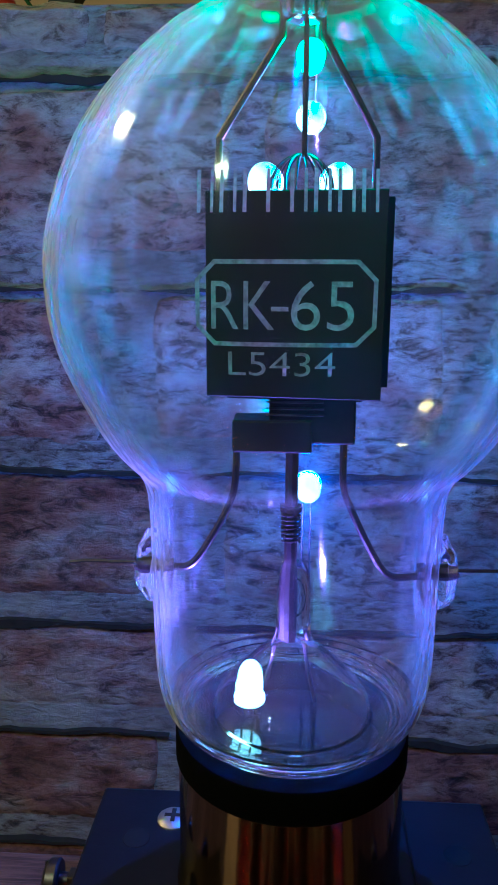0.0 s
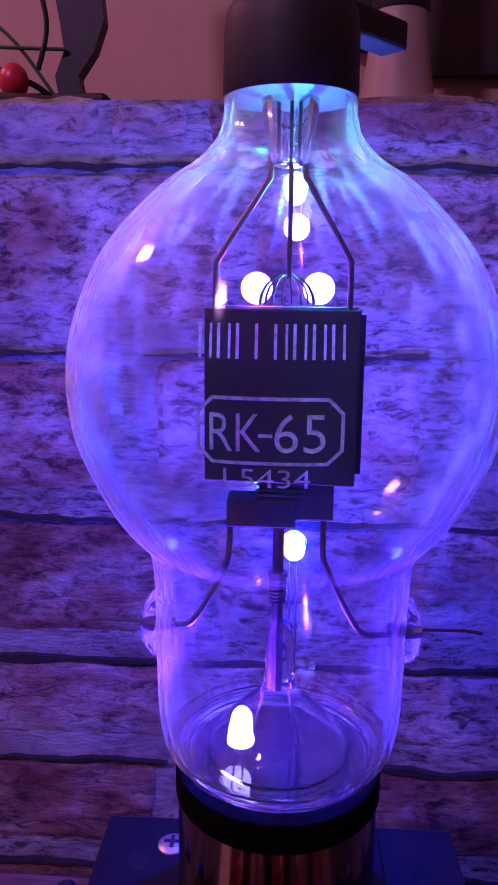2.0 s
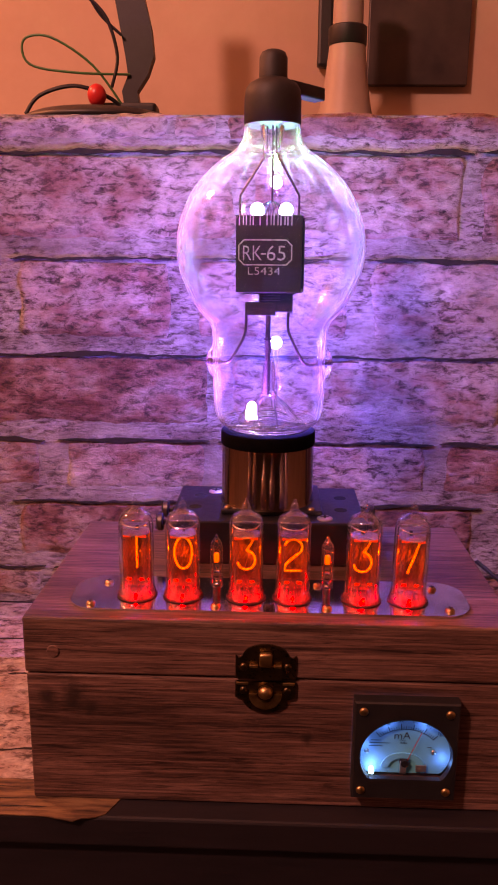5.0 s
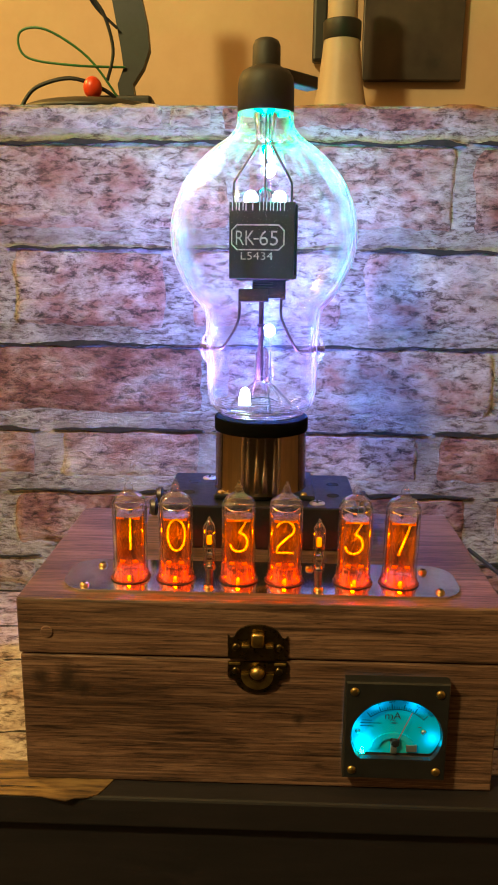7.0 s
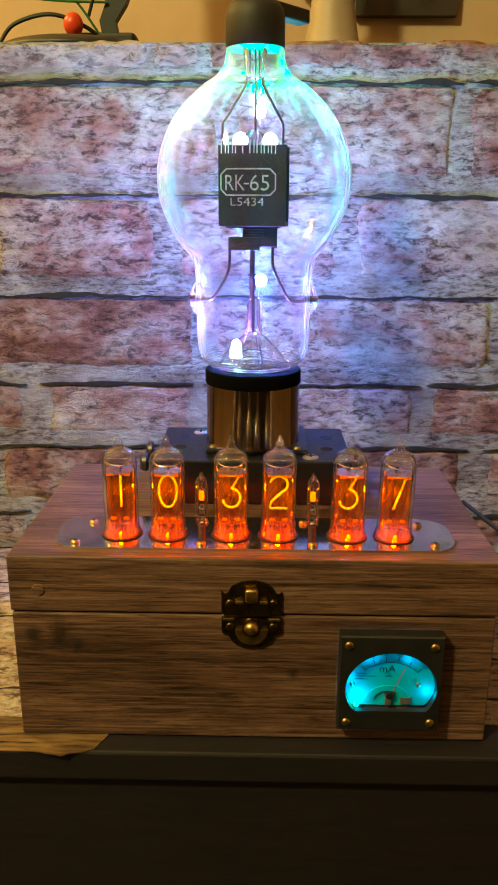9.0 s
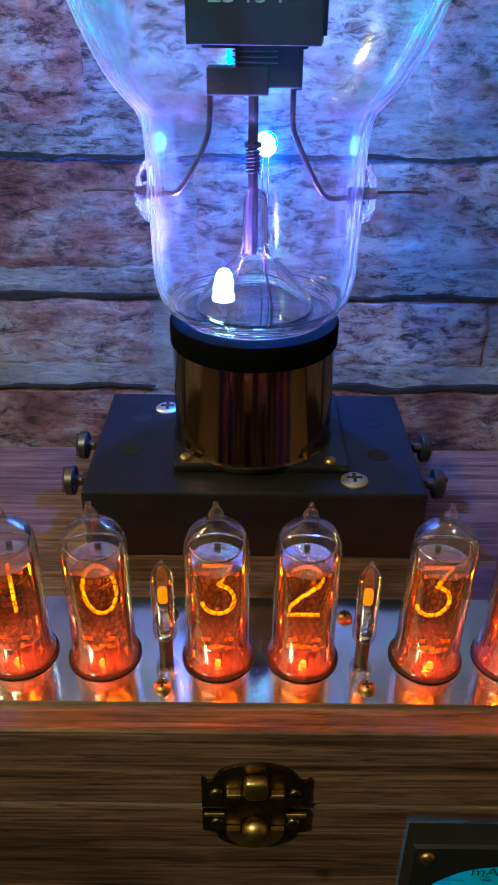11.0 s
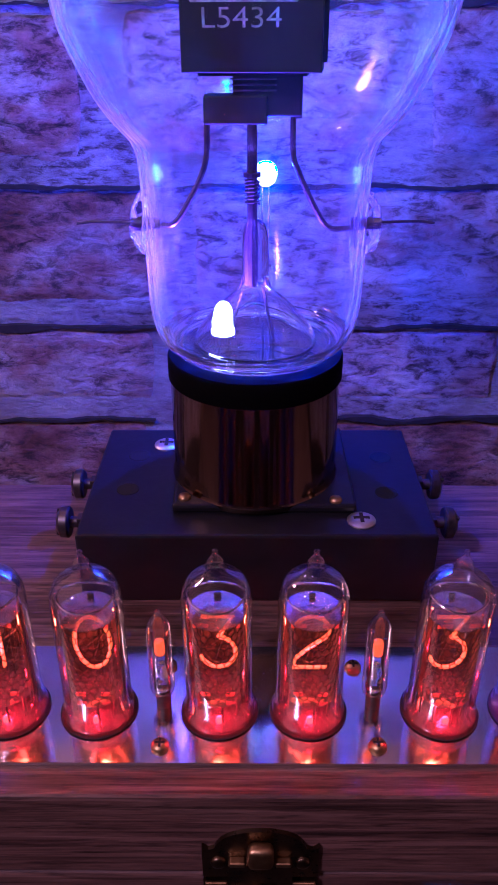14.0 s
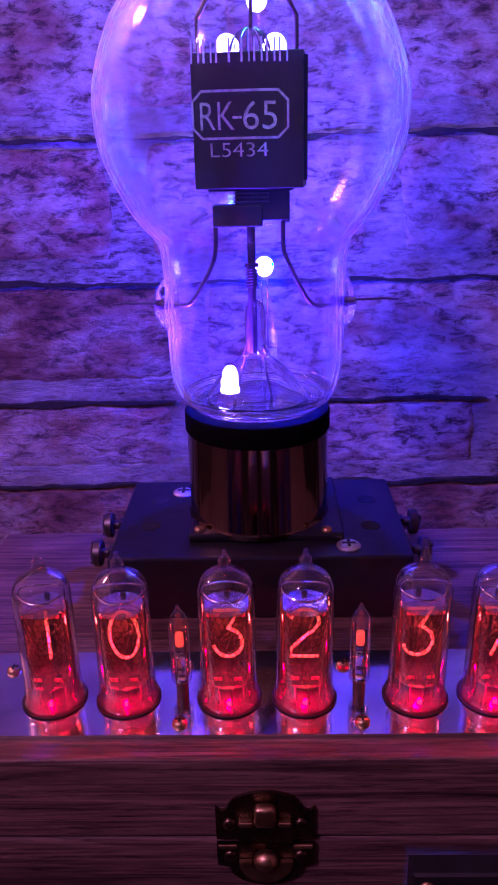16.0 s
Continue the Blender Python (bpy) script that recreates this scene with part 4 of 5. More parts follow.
def meter():
    cx, cz, w = 0.0700, 0.0402, 0.0268
    t = thing("panel_meter", "square black panel meter with a blue-lit milliampere dial", "meter", (cx, Y0, cz))
    d = 0.0075
    # bezel: a square with an opening cut flat below
    n = 64
    ew, eh, dx, dz, cut = 0.0238, 0.0215, 0.0005, -0.0030, -0.0160
    bm = bmesh.new()
    inner, outer = [], []
    for k in range(n):
        a = 2 * math.pi * k / n
        x, z = dx + ew * math.cos(a), max(dz + eh * math.sin(a), cut)
        inner.append((x, z))
        c, s = math.cos(a), math.sin(a)
        m = max(abs(c), abs(s))
        outer.append((c / m * w, s / m * (w + 0.0012)))
    loops = []
    for pts, y in ((outer, 0.0), (outer, -d + 0.001), ([(x * 0.975, z * 0.975) for x, z in outer], -d), (inner, -d), ([(dx + (x - dx) * 0.97, dz + (z - dz) * 0.97) for x, z in inner], -d + 0.0025)):
        loops.append([bm.verts.new((x, y, z)) for x, z in pts])
    for a, b in zip(loops, loops[1:]):
        for k in range(n):
            bm.faces.new((a[k], a[(k + 1) % n], b[(k + 1) % n], b[k]))
    bmesh.ops.recalc_face_normals(bm, faces=bm.faces)
    part("bezel", bm, BLACK, t, "black plastic bezel")
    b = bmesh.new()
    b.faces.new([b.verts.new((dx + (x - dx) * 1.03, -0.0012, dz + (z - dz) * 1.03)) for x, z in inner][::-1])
    dial = part("dial", b, LITDIAL, t, "dial card coloured pale blue as if lit")
    b = bmesh.new()
    b.faces.new([b.verts.new((x, -d + 0.0020, z)) for x, z in inner][::-1])
    part("pane", b, PANE, t, "clear window")
    # scale: arc, ticks, unit, captions as plain bars
    piv = Vector((0.0008, 0, -0.0110))

    def flat(name, build, y=-0.0015, mat=DIALINK, parent=dial, label=""):
        bb = bmesh.new()
        build(bb)
        for v in bb.verts:
            v.co = Vector((v.co.x, y, v.co.y))
        return part(name, bb, mat, parent, label)

    def polar(r, deg):
        return piv.x + r * math.sin(radians(deg)), piv.z + r * math.cos(radians(deg))
    flat("scale_arc", lambda bb: [strip_rect(bb, *polar(0.0205, a), *polar(0.0205, a + 4), 0.0003) for a in range(-40, 44, 4)])
    for k in range(26):
        a = -40 + 84 * k / 25
        flat("tick", lambda bb: strip_rect(bb, *polar(0.0205, a), *polar(0.0236 if k % 5 == 0 else 0.0222, a), 0.00045 if k % 5 == 0 else 0.00025))
    for k, s in ((3, "300"), (4, "400"), (5, "500"), (2, "200"), (1, "100")):
        bb = lettering(s, 0.0015)
        bmesh.ops.transform(bb, matrix=Matrix.Translation((*polar(0.0252, -40 + 84 * k / 5), 0)) @ Matrix.Rotation(radians(40 - 84 * k / 5), 4, "Z"), verts=bb.verts)
        for v in bb.verts:
            v.co = Vector((v.co.x, -0.0015, v.co.y))
        part("scale_number", bb, DIALINK, dial)
    bb = lettering("mA", 0.0043)
    for v in bb.verts:
        v.co = Vector((v.co.x - 0.0008, -0.0015, v.co.y + 0.0058))
    part("unit_mark", bb, DIALINK, dial, "printed unit mA")
    flat("wave_mark", lambda bb: [strip_rect(bb, -0.0022 + k * 0.0006, 0.0030 + 0.0004 * math.sin(k * 1.2), -0.0016 + k * 0.0006, 0.0030 + 0.0004 * math.sin((k + 1) * 1.2), 0.0003) for k in range(5)])
    for x0, x1, z in ((-0.0170, -0.0120, 0.0028), (-0.0178, -0.0070, 0.0012), (-0.0178, -0.0110, -0.0006), (0.0125, 0.0145, -0.0008)):
        flat("caption_bar", lambda bb: strip_rect(bb, x0, z, x1, z, 0.0004))
    for s, x, z in (("TEST", 0.0112, 0.0014), ("1000V", 0.0170, 0.0014)):
        bb = lettering(s, 0.0011)
        for v in bb.verts:
            v.co = Vector((v.co.x, -0.0015, v.co.y + z))
        part("caption", bb, DIALINK, dial)
    # movement, needle and dial screws
    b = lathe(bmesh.new(), [(0.0, 0.0018), (0.0020, 0.0016), (0.0026, 0.0), (0.0026, -0.0012)], 20)
    bmesh.ops.transform(b, matrix=Matrix.Translation((piv.x, -0.0022, piv.z + 0.0015)) @ Matrix.Rotation(radians(90), 4, "X"), verts=b.verts)
    mv = part("movement", b, BLACK, t, "dark coil movement", True)
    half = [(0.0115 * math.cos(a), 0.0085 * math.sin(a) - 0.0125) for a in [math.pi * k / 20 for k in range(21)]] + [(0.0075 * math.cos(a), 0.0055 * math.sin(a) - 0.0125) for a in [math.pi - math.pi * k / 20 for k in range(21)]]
    part("magnet", extrude_outline(bmesh.new(), half, -0.0024, -0.0014), LITDIAL, mv, "curved magnet in the dial's lit-blue colour")
    part("yoke", block(bmesh.new(), 0.0068, 0.0125, -0.0026, -0.0014, -0.0150, -0.0108, 0.0004), ZINC, mv)
    part("yoke", block(bmesh.new(), -0.0016, 0.0018, -0.0034, -0.0016, -0.0155, -0.0085, 0.0004), ZINC, mv)
    flat("needle", lambda bb: strip_rect(bb, *polar(0.0035, 22), *polar(0.0212, 22), 0.0004), -0.0030, RED, t, "thin red needle")
    b = lathe(bmesh.new(), smooth_profile([(0.0014, 0.0), (0.0014, 0.0022), (0.0009, 0.0034), (0.0, 0.0037)], 3), 16)
    bmesh.ops.translate(b, vec=(-0.0165, -0.0030, -0.0155), verts=b.verts)
    part("dial_lamp", b, LENS_CYAN, t, "small lit blue-white lamp behind the window", True)
    for x in (-0.0190, 0.0158):
        b = screw(bmesh.new(), (0, 0, 0), 0.0014, 0.0008, n=14)
        bmesh.ops.transform(b, matrix=Matrix.Translation((x, -0.0013, -0.0038)) @ Matrix.Rotation(radians(90), 4, "X"), verts=b.verts)
        part("dial_screw", b, ZINC, t, smooth=True)
    for x, z in ((-0.0222, 0.0228), (0.0216, 0.0222), (-0.0222, -0.0228), (0.0218, -0.0228)):
        b = screw(bmesh.new(), (0, 0, 0), 0.0024, 0.0016, n=18)
        bmesh.ops.transform(b, matrix=Matrix.Translation((x, -d + 0.0003, z)) @ Matrix.Rotation(radians(90), 4, "X"), verts=b.verts)
        part("mounting_screw", b, BRASS, t, "small brass mounting screw", True)
    return t


# ---- the nixie row ----
PLATE_Z = TOP + 0.0014
PX0, PX1, PY0, PY1 = -0.1085, 0.1050, -0.0175, 0.0255


def nixie_plate():
    t = thing("nixie_plate", "polished steel mounting plate with rounded ends under the tubes", "plate", (0, 0, 0))
    bm = bmesh.new()
    r = 0.0150
    pts = []
    for cx, cy, a0 in ((PX1 - r, PY1 - r, 0), (PX0 + r, PY1 - r, 90), (PX0 + r, PY0 + r, 180), (PX1 - r, PY0 + r, 270)):
        pts += [(cx + r * math.cos(radians(a0 + 90 * k / 10)), cy + r * math.sin(radians(a0 + 90 * k / 10))) for k in range(11)]
    a = [bm.verts.new((x, y, TOP + 0.0002)) for x, y in pts]
    b = [bm.verts.new((x, y, PLATE_Z)) for x, y in pts]
    bm.faces.new(b)
    bm.faces.new(a[::-1])
    for i in range(len(pts)):
        j = (i + 1) % len(pts)
        bm.faces.new((a[i], a[j], b[j], b[i]))
    part("sheet", bm, STEEL, t)
    for x in NIXIE_X:
        bm = lathe(bmesh.new(), [(0.0107, PLATE_Z + 0.0001), (0.0109, PLATE_Z + 0.0005), (0.0105, PLATE_Z + 0.0006), (0.0104, PLATE_Z + 0.0002), (0.0, PLATE_Z + 0.0002)], 36, (x, 0.0005))
        part("tube_hole", bm, DARKGAP, t, "dark hole rim round a tube")
    for x, y in ((-0.0955, -0.0125), (-0.0915, 0.0150), (0.0930, -0.0115), (0.0885, 0.0150), (-0.0295, -0.0125), (0.0290, -0.0122), (0.0255, 0.0165), (-0.0300, 0.0170)):
        cross_screw(t, x, y, PLATE_Z, 0.0025, 0.0020, BRASS)
    return t


def digit_line(d):
    """Points of a numeral in a box 1 wide and 2 high about its middle, as lines."""
    def arc(cx, cz, rx, rz, a0, a1, n=16):
        return [(cx + rx * math.cos(radians(a0 + (a1 - a0) * k / n)), cz + rz * math.sin(radians(a0 + (a1 - a0) * k / n))) for k in range(n + 1)]
    return {
        "1": [[(0, 1), (0, -1)]],
        "0": [arc(0, 0, 0.5, 1, 90, 449, 28)],
        "3": [[(-0.45, 1), (0.42, 1), (0.02, 0.22)] + arc(0, -0.38, 0.5, 0.6, 80, -165)],
        "2": [arc(0, 0.5, 0.48, 0.5, 165, -35) + [(-0.05, -0.2), (-0.42, -0.62), (-0.48, -1), (0.48, -1)]],
        "7": [[(-0.48, 1), (0.48, 1), (-0.1, -1)]],
        "4": [[(0.25, -1), (0.25, 1), (-0.5, -0.35), (0.5, -0.35)]],
    }[d]


def nixie(x, digit, tilt, label):
    t = thing("nixie_tube", label, "nixie tube", (x, 0.0005, PLATE_Z), group="six nixie tubes of the clock")
    t.matrix_world = pose(x, 0.0005, PLATE_Z, tilt[0], tilt[1], tilt[2])
    prof = smooth_profile([(0.0101, 0.0003), (0.0102, 0.0020), (0.0098, 0.0036), (0.0094, 0.0052), (0.0093, 0.012), (0.0093, 0.030), (0.0093, 0.0400), (0.0088, 0.0436), (0.0072, 0.0465), (0.0045, 0.0483),
                           (0.0026, 0.0497), (0.0022, 0.0512), (0.0021, 0.0524), (0.0012, 0.0537), (0.0007, 0.0547), (0.0008, 0.0556), (0.0, 0.0560)], 4)
    part("envelope", lathe(bmesh.new(), prof, 40), NIXIEGLASS, t, "clear glass envelope with a pulled tip", True)
    # curved back shield and mica discs
    b = bmesh.new()
    r, n = 0.0072, 16
    for k in range(n):
        a0, a1 = math.pi * k / n, math.pi * (k + 1) / n
        q = [b.verts.new((r * math.cos(a), r * math.sin(a), z)) for a, z in ((a0, 0.0046), (a1, 0.0046), (a1, 0.0355), (a0, 0.0355))]
        b.faces.new(q)
    part("back_shield", b, SHIELD, t, "dark cathode shield lit orange")
    for z, rr in ((0.0088, 0.0076), (0.0362, 0.0078)):
        part("mica_spacer", lathe(bmesh.new(), [(0, z), (rr, z), (rr, z + 0.0003), (0, z + 0.0003)], 28), MICA, t)
    # stacked unlit cathodes, the lit numeral, front mesh
    h, w, deep = 0.0090, 0.0096, 0.0012
    zc = 0.0242
    b = bmesh.new()
    for k, dd in enumerate("40273"):
        if dd == digit:
            continue
        for line in digit_line(dd):
            sweep(b, [(p * w, deep + 0.0010 + k * 0.0007, zc + q * h) for p, q in line], 0.00022, 5)
    part("unlit_cathodes", b, WIRE, t)
    b = bmesh.new()
    for line in digit_line(digit):
        sweep(b, [(p * w, deep, zc + q * h) for p, q in line], 0.00055, 8)
    part("lit_numeral", b, DIGIT, t, "glowing orange numeral " + digit)
    # flat glowing plates stand in for lit gas; no slots are cut
    for wx, wz, ww in ((-0.0040, 0.0352, 0.0040), (0.0042, 0.0352, 0.0040), (-0.0034, 0.0108, 0.0026), (0.0034, 0.0108, 0.0026)):
        part("glow_plate", block(bmesh.new(), wx - ww / 2, wx + ww / 2, -0.0048, -0.0043, wz - 0.0007, wz + 0.0007, 0.0002, 1), GASGLOW, t, "orange glowing plate for lit gas seen through a slot")
    b = bmesh.new()
    rows, cols = 12, 8
    for i in range(rows):
        for j in range(cols):
            a = -math.pi / 2 + (j - cols / 2 + 0.5 + (i % 2) * 0.5) * (2.3 / cols)
            z = 0.0096 + i * 0.0022
            rr = 0.0073
            da = 2.3 / cols / 2
            p = [Vector((rr * math.cos(u), rr * math.sin(u), v)) for u, v in ((a - da, z), (a - da, z + 0.0014), (a, z + 0.0022), (a + da, z + 0.0014))]
            sweep(b, p, 0.00016, 4, caps=False)
    part("anode_mesh", b, MESHWIRE, t, "fine honeycomb anode mesh")
    for sx in (-1, 1):
        part("support_post", sweep(bmesh.new(), [(sx * 0.0076, 0.0006, 0.003), (sx * 0.0076, 0.0006, 0.0378)], 0.0004, 6), WIRE, t)
    loop = [(0.0074 * math.cos(a), 0.0062 * math.sin(a), 0.0412 + 0.0007 * math.cos(2 * a) + 0.0004 * noise.noise((x * 90, a, 2))) for a in [math.pi * k / 14 for k in range(28)]]
    b = sweep(bmesh.new(), loop, 0.00032, 6, True)
    for sx in (-1, 1):
        sweep(b, [(sx * 0.0073, 0.0, 0.0365), (sx * 0.0074, 0.0, 0.0418)], 0.0003, 6)
    part("getter_ring", b, STEEL, t, smooth=True)
    b = lathe(bmesh.new(), [(0.0084, 0.0436), (0.0070, 0.0460), (0.0046, 0.0477), (0.0028, 0.0488)], 24)
    for v in [v for v in b.verts if v.co.y < -0.001]:
        b.verts.remove(v)
    part("getter_film", b, GETTER, t, "silvery getter film inside the dome", True)
    part("foot", lathe(bmesh.new(), [(0, 0.0004), (0.0088, 0.0004), (0.0088, 0.0012), (0, 0.0012)], 28), FOOTGLASS, t)
    part("flared_foot", lathe(bmesh.new(), smooth_profile([(0.0096, 0.0005), (0.0097, 0.0020), (0.0093, 0.0036), (0.0087, 0.0055), (0.0080, 0.0072)], 4), 36), FOOTGLASS, t, "glass foot glowing red", True)
    part("foot_lamp", lathe(bmesh.new(), smooth_profile([(0.0010, 0.0012), (0.0010, 0.0020), (0.0006, 0.0028), (0.0, 0.0030)], 3), 14, (0.0002, -0.0052)), FOOTLAMP, t, "tiny lit red lamp under the tube", True).visible_shadow = False
    part("centre_post", block(bmesh.new(), -0.0009, 0.0009, 0.0048, 0.0056, 0.0060, 0.0380, 0.0002, 1), MESHWIRE, t)
    for k in range(8):
        a = math.pi * 2 * k / 8 + 0.2
        part("pin", sweep(bmesh.new(), [(0.006 * math.cos(a), 0.006 * math.sin(a), 0.0012), (0.006 * math.cos(a), 0.006 * math.sin(a), 0.0088)], 0.0003, 5), WIRE, t)
    return t


# dark colour keeps the wire a silhouette against the numeral's glow
MESHWIRE = surface("dark_mesh_wire", [(0.3, (0.012, 0.010, 0.010)), (0.7, (0.035, 0.03, 0.03))], 300, 0.55, 0.4)
# reddish tint puts some of the gas glow into the grey metal's colour
SHIELD = surface("nixie_shield", [(0.3, (0.040, 0.026, 0.022)), (0.7, (0.065, 0.042, 0.035))], 300, 0.6)


def neon(x, label):
    t = thing("neon_lamp", label, "neon lamp", (x, 0.0025, PLATE_Z), group="neon colon lamps")
    part("sleeve", lathe(bmesh.new(), [(0, 0.0), (0.0021, 0.0), (0.0021, 0.0055), (0, 0.0055)], 18), RUBBER, t, "black rubber sleeve", True)
    prof = smooth_profile([(0.0022, 0.0050), (0.0034, 0.0062), (0.0035, 0.0105), (0.0033, 0.0135), (0.0034, 0.0165), (0.0035, 0.0260), (0.0031, 0.0295), (0.0017, 0.0320), (0.0010, 0.0330), (0.0008, 0.0342), (0.0, 0.0348)], 4)
    part("envelope", lathe(bmesh.new(), prof, 26), NIXIEGLASS, t, "clear glass envelope", True)
    part("pinch", lathe(bmesh.new(), smooth_profile([(0, 0.0058), (0.0025, 0.0068), (0.0022, 0.0098), (0.0027, 0.0125), (0.0012, 0.0155), (0, 0.0160)], 3), 14), STEMGLASS, t, smooth=True)
    part("glow_disc", lathe(bmesh.new(), smooth_profile([(0, 0.0190), (0.0013, 0.0193), (0.0015, 0.0215), (0.0013, 0.0238), (0, 0.0241)], 4), 16), NEON, t, "glowing orange electrode", True)
    part("lead", sweep(bmesh.new(), [(-0.0012, 0, 0.004), (-0.0019, 0, 0.0275)], 0.0005, 6), WIRE, t)
    part("lead", sweep(bmesh.new(), [(0.0014, 0, 0.004), (0.0018, 0, 0.0250)], 0.0005, 6), WIRE, t)
    return t


# ---- things behind the panel ----
def gadget_stand():
    t = thing("gadget_stand", "black stand with curved neck on a round foot", "stand", (-0.165, 0.375, 0.404))
    part("foot", lathe(bmesh.new(), smooth_profile([(0.074, 0.0), (0.074, 0.005), (0.060, 0.011), (0.030, 0.0145), (0.0, 0.0155)], 4), 56), BLACK, t, smooth=True)
    part("hinge", block(bmesh.new(), 0.000, 0.052, -0.012, 0.012, 0.012, 0.022, 0.003), BLACK, t)
    b = bmesh.new()
    for i, (x0, x1, z) in enumerate(((0.022, 0.036, 0.020), (0.020, 0.034, 0.032), (0.026, 0.044, 0.046), (0.024, 0.050, 0.062), (0.020, 0.048, 0.085), (0.014, 0.040, 0.120), (0.010, 0.036, 0.220))):
        cur = [b.verts.new(p) for p in ((x0, -0.006, z), (x1, -0.006, z), (x1, 0.006, z), (x0, 0.006, z))]
        if i:
            for k in range(4):
                b.faces.new((prev[k], prev[(k + 1) % 4], cur[(k + 1) % 4], cur[k]))
        prev = cur
    bmesh.ops.recalc_face_normals(b, faces=b.faces)
    part("neck", b, BLACK, t)
    for pts, m, r in (([(-0.066, -0.02, 0.010), (-0.052, -0.02, 0.026), (-0.02, -0.02, 0.034), (0.008, -0.015, 0.026), (0.02, -0.01, 0.018)], BLACK, 0.0018),
                      ([(0.022, -0.01, 0.018), (-0.004, -0.015, 0.052), (-0.040, -0.02, 0.074), (-0.064, -0.02, 0.072), (-0.060, -0.02, 0.052), (-0.02, -0.02, 0.045), (0.028, -0.008, 0.046)], GREEN, 0.0011),
                      ([(0.012, -0.012, 0.034), (0.018, -0.012, 0.060), (0.010, -0.014, 0.090), (-0.004, -0.016, 0.106)], BLACK, 0.0016),
                      ([(-0.006, -0.016, 0.110), (0.004, -0.012, 0.094), (0.022, -0.01, 0.078)], BLACK, 0.0013)):
        part("cable", sweep(bmesh.new(), bend(pts), r, 8), m, t, "green cable" if m is GREEN else "black cable", True)
    b = bmesh.new()
    bmesh.ops.create_uvsphere(b, u_segments=20, v_segments=12, radius=0.0085)
    for v in b.verts:
        v.co = Vector((0.000 + v.co.x, -0.020 + v.co.y, 0.026 + v.co.z * 1.15))
    part("knob", b, RED, t, "round red knob", True)


def bottle():
    t = thing("tapered_lamp", "cream tapered column with a dark band", "column", (0.066, 0.45, 0.404))
    part("body", lathe(bmesh.new(), smooth_profile([(0.0, 0.0), (0.030, 0.0), (0.0285, 0.02), (0.0235, 0.045), (0.0195, 0.075), (0.0180, 0.090)], 4), 40), CREAM, t, smooth=True)
    part("band", lathe(bmesh.new(), [(0.0183, 0.0895), (0.0190, 0.0905), (0.0190, 0.1065), (0.0180, 0.1075)], 40), BLACK, t, "dark band", True)
    part("upper_body", lathe(bmesh.new(), [(0.0150, 0.107), (0.0145, 0.180), (0.0, 0.182)], 36), CREAM, t, smooth=True)
    t2 = thing("black_case", "slim black case hanging on the beige wall", "case", (0.0485, 0.548, 0.495))
    part("body", block(bmesh.new(), -0.008, 0.008, -0.015, 0.0, 0.0, 0.16, 0.003), BLACK, t2)


def wall_picture():
    t = thing("wall_picture", "dark unframed print hanging on the beige wall", "picture", (0.151, 0.548, 0.565))
    part("panel", block(bmesh.new(), -0.055, 0.055, -0.010, 0.0, -0.088, 0.10, 0.001), PICTURE, t)


def thin_tool():
    t = thing("black_probe", "thin black rod lying beside the box", "rod", (0.150, 0.10, 0.0))
    part("shaft", sweep(bmesh.new(), [(0.00, 0.05, 0.072), (0.04, -0.02, 0.052)], 0.0016, 8), BLACK, t)
    part("holder", block(bmesh.new(), 0.035, 0.05, -0.035, -0.015, 0.0, 0.052, 0.002), BLACK, t)


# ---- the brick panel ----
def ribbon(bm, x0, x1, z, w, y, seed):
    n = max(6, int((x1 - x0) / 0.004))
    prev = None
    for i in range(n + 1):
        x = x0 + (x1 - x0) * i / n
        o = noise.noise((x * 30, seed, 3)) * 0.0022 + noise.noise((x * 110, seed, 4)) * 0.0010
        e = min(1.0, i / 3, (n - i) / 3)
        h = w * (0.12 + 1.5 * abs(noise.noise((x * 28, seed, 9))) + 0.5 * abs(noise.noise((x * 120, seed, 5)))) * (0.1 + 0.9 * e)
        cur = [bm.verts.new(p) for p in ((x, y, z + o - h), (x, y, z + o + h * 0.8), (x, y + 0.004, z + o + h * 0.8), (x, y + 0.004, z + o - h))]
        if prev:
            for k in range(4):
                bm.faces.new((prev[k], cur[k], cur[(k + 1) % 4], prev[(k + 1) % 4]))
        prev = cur


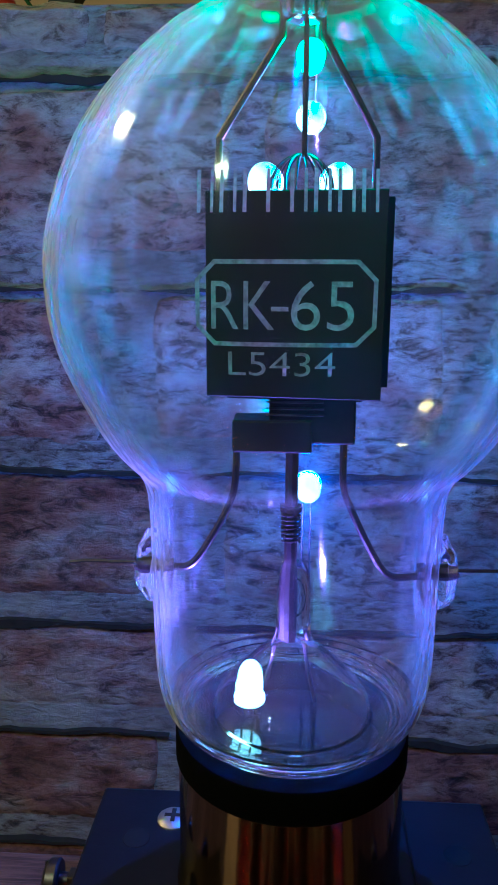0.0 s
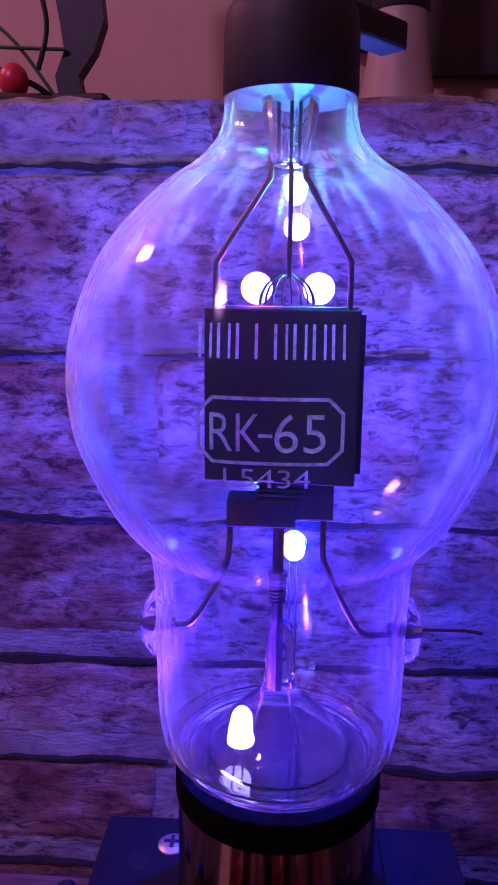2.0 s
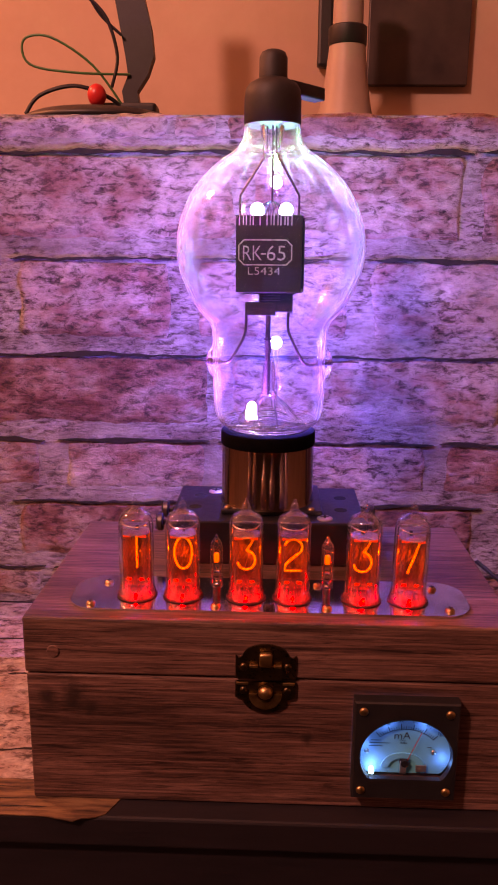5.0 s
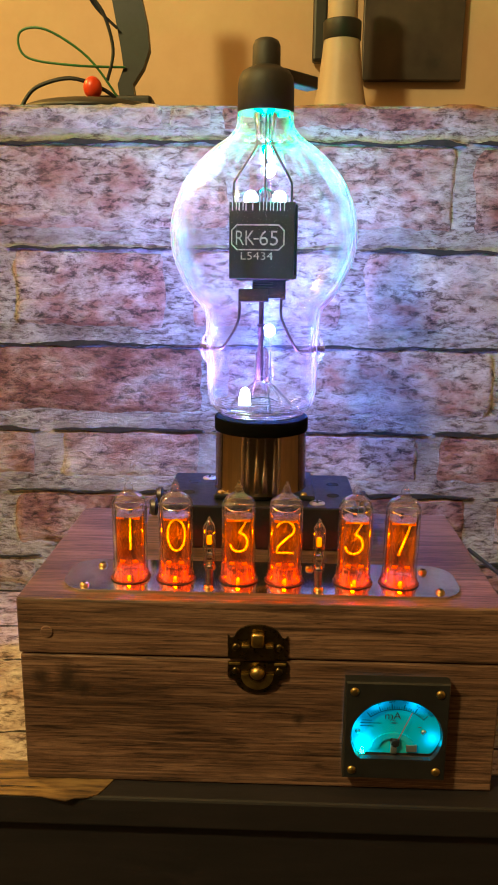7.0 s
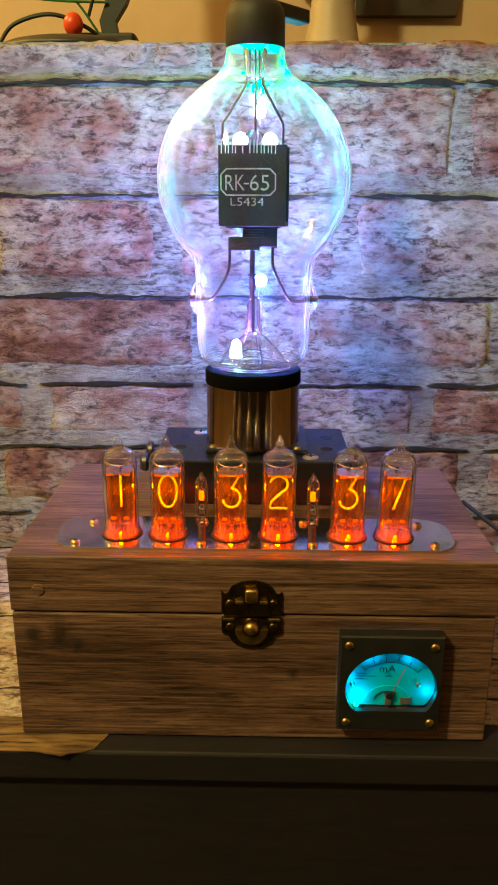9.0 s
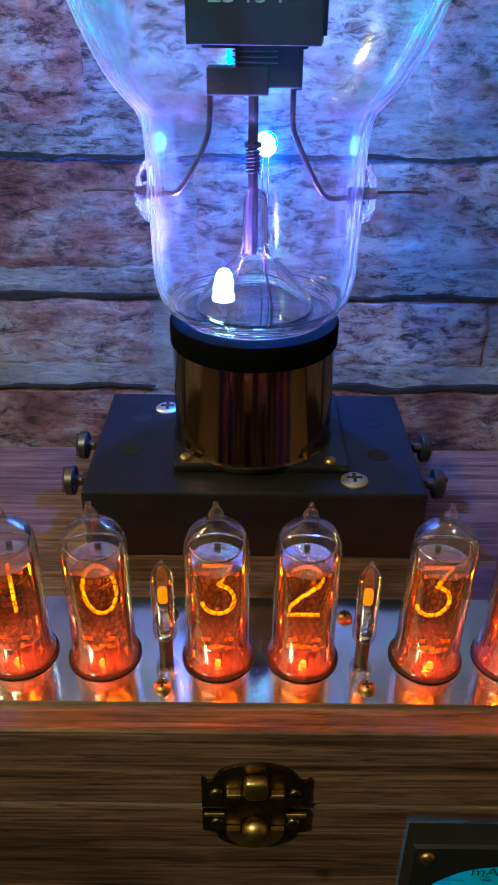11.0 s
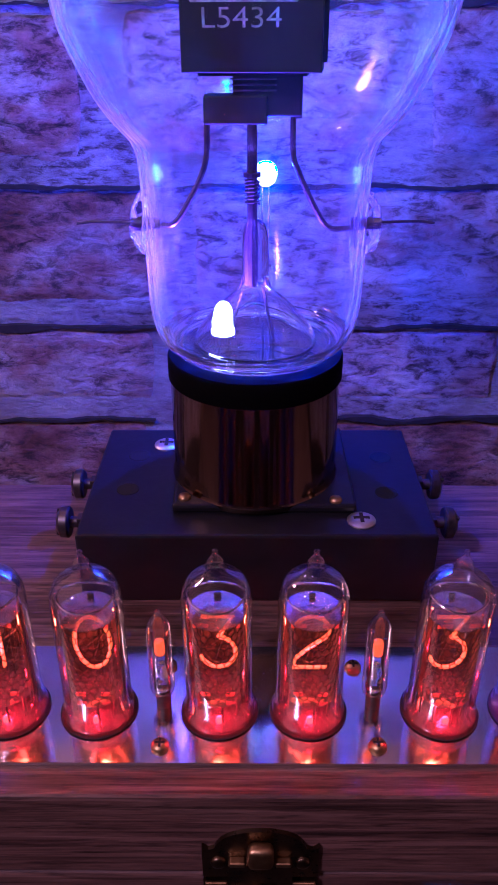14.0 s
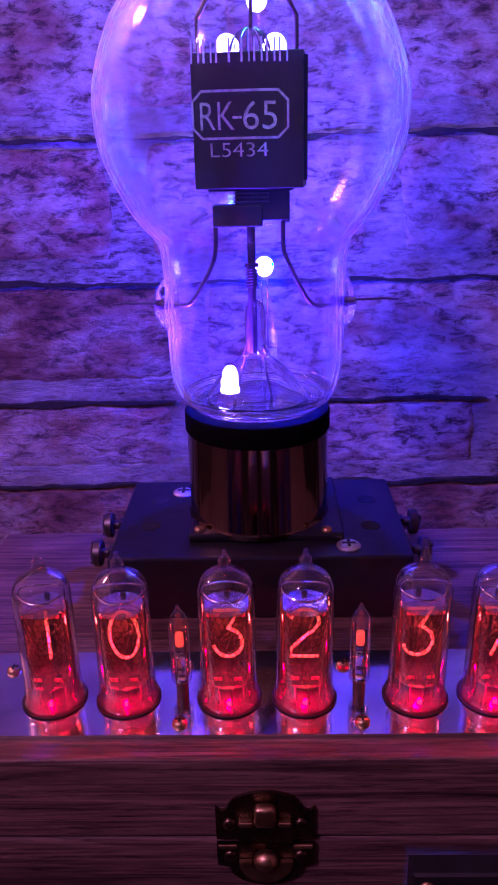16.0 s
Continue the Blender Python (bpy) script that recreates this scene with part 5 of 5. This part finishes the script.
def stone(bm, x0, x1, z0, z1, seed):
    """A rough-faced brick with wandering edges, its foot smeared into the mortar."""
    nx, nz = max(10, int((x1 - x0) / 0.0028)), max(8, int((z1 - z0) / 0.0028))
    w, h = x1 - x0, z1 - z0
    grid = []
    for j in range(nz + 1):
        row = []
        for i in range(nx + 1):
            u, v = i / nx, j / nz
            x, z = x0 + w * u, z0 + h * v
            # rounded corners and slow wander of the outline
            corner = (abs(2 * v - 1) ** 6) * 0.0060
            x += corner * (1 - 2 * u) * abs(2 * u - 1) ** 8
            x += (noise.noise((z * 32, seed, 1.5)) * 0.0050 + noise.noise((z * 120, seed, 4.5)) * 0.0016) * abs(2 * u - 1) ** 6
            z += (noise.noise((x * 24, seed, 8.5)) * 0.0030 + noise.noise((x * 110, seed, 2.5)) * 0.0014) * abs(2 * v - 1) ** 4
            side = min(u, 1 - u) * w / 0.0050
            rise = min(1.0, side, v * h / 0.0130, (1 - v) * h / 0.0032)
            rough = noise.fractal((x * 70, seed, z * 110), 0.8, 2.1, 5) * 0.0012
            y = BOARD_Y + 0.0026 - 0.0040 * math.sin(rise * math.pi / 2) - rough * (0.3 + 0.7 * rise)
            row.append(bm.verts.new((x, min(y, BOARD_Y + 0.0032), z)))
        grid.append(row)
    for j in range(nz):
        for i in range(nx):
            bm.faces.new((grid[j][i], grid[j][i + 1], grid[j + 1][i + 1], grid[j + 1][i]))
    return bm


ROWS_OF_BRICK = [
    (0.3694, 0.3899, [(-0.34, -0.081), (-0.078, -0.0441), (-0.041, 0.34)]),
    (0.2976, 0.3627, [(-0.34, -0.2616), (-0.2492, -0.0308), (-0.0185, 0.1384), (0.1507, 0.34)]),
    (0.2233, 0.2858, [(-0.34, -0.2185), (-0.201, -0.08), (-0.0616, 0.0564), (0.0718, 0.34)]),
    (0.1545, 0.212, [(-0.34, -0.0513), (-0.0369, 0.1764), (0.1887, 0.34)]),
    (0.1007, 0.1433, [(-0.34, -0.1898), (-0.1713, -0.0564), (-0.041, 0.123), (0.1354, 0.34)]),
    (0.0422, 0.091, [(-0.34, -0.2308), (-0.2113, -0.0616), (-0.0431, 0.1641), (0.1846, 0.34)]),
    (0.003, 0.0325, [(-0.34, -0.1949), (-0.1795, 0.0513), (0.0666, 0.34)]),
]


def brick_panel():
    t = thing("brick_panel", "whitewashed brick backdrop panel with painted dark joint lines", "panel", (0, 0, 0))
    bm = bmesh.new()
    nx, nz = 150, 90
    g = [[bm.verts.new((-0.345 + 0.69 * i / nx, BOARD_Y + 0.0006 - 0.0009 * noise.fractal((i * 0.16, 2, j * 0.35), 0.8, 2, 4), 0.0008 + 0.3885 * j / nz)) for i in range(nx + 1)] for j in range(nz + 1)]
    for j in range(nz):
        for i in range(nx):
            bm.faces.new((g[j][i], g[j][i + 1], g[j + 1][i + 1], g[j + 1][i]))
    block(bm, -0.345, 0.345, BOARD_Y + 0.004, BOARD_Y + 0.016, 0.0006, 0.3891)
    part("mortar_bed", bm, MORTAR, t, "pale smeared mortar", True)
    s = 1
    for z0, z1, spans in ROWS_OF_BRICK:
        for x0, x1 in spans:
            part("brick", stone(bmesh.new(), x0, x1, z0, z1, s * 3.7), BRICK, t, smooth=True)
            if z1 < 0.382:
                # dark ribbon laid proud of the wall, drawing the print's shadow line
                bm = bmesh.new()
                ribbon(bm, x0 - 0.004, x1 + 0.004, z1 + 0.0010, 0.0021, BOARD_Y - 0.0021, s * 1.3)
                part("joint_ribbon", bm, DARKGAP, t)
            s += 1
    return t


setting()
cabinet()
rear_shelf()
paper()
brick_panel()
wooden_box()
base_block()
tube_socket()
vacuum_tube()
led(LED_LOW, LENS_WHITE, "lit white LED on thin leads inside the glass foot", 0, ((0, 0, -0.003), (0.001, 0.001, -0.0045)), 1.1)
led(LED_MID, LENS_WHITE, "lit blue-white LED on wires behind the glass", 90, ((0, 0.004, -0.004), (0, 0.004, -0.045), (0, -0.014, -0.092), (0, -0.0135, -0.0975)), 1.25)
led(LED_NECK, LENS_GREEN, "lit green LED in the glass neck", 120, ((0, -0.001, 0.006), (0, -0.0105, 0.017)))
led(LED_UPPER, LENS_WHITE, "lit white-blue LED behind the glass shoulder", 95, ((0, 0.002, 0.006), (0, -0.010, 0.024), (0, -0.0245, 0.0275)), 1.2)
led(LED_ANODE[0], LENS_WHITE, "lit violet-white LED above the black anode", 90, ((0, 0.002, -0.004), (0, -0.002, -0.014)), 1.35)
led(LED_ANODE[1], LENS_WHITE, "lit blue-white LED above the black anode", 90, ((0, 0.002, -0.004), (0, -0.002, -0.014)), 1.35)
nixie_plate()
for nx, dg, tilt in zip(NIXIE_X, "103237", ((0, 0, 0), (0.5, 0.3, 0), (0, 0, 0), (0, 0.4, 0), (0, 0.8, 3), (0.5, 0.8, -2))):
    nixie(nx, dg, tilt, "clear nixie tube glowing with the numeral " + dg)
neon(-0.0300, "small clear neon lamp glowing orange")
neon(0.0295, "small clear neon lamp glowing orange")
clasp()
meter()
gadget_stand()
bottle()
wall_picture()
thin_tool()
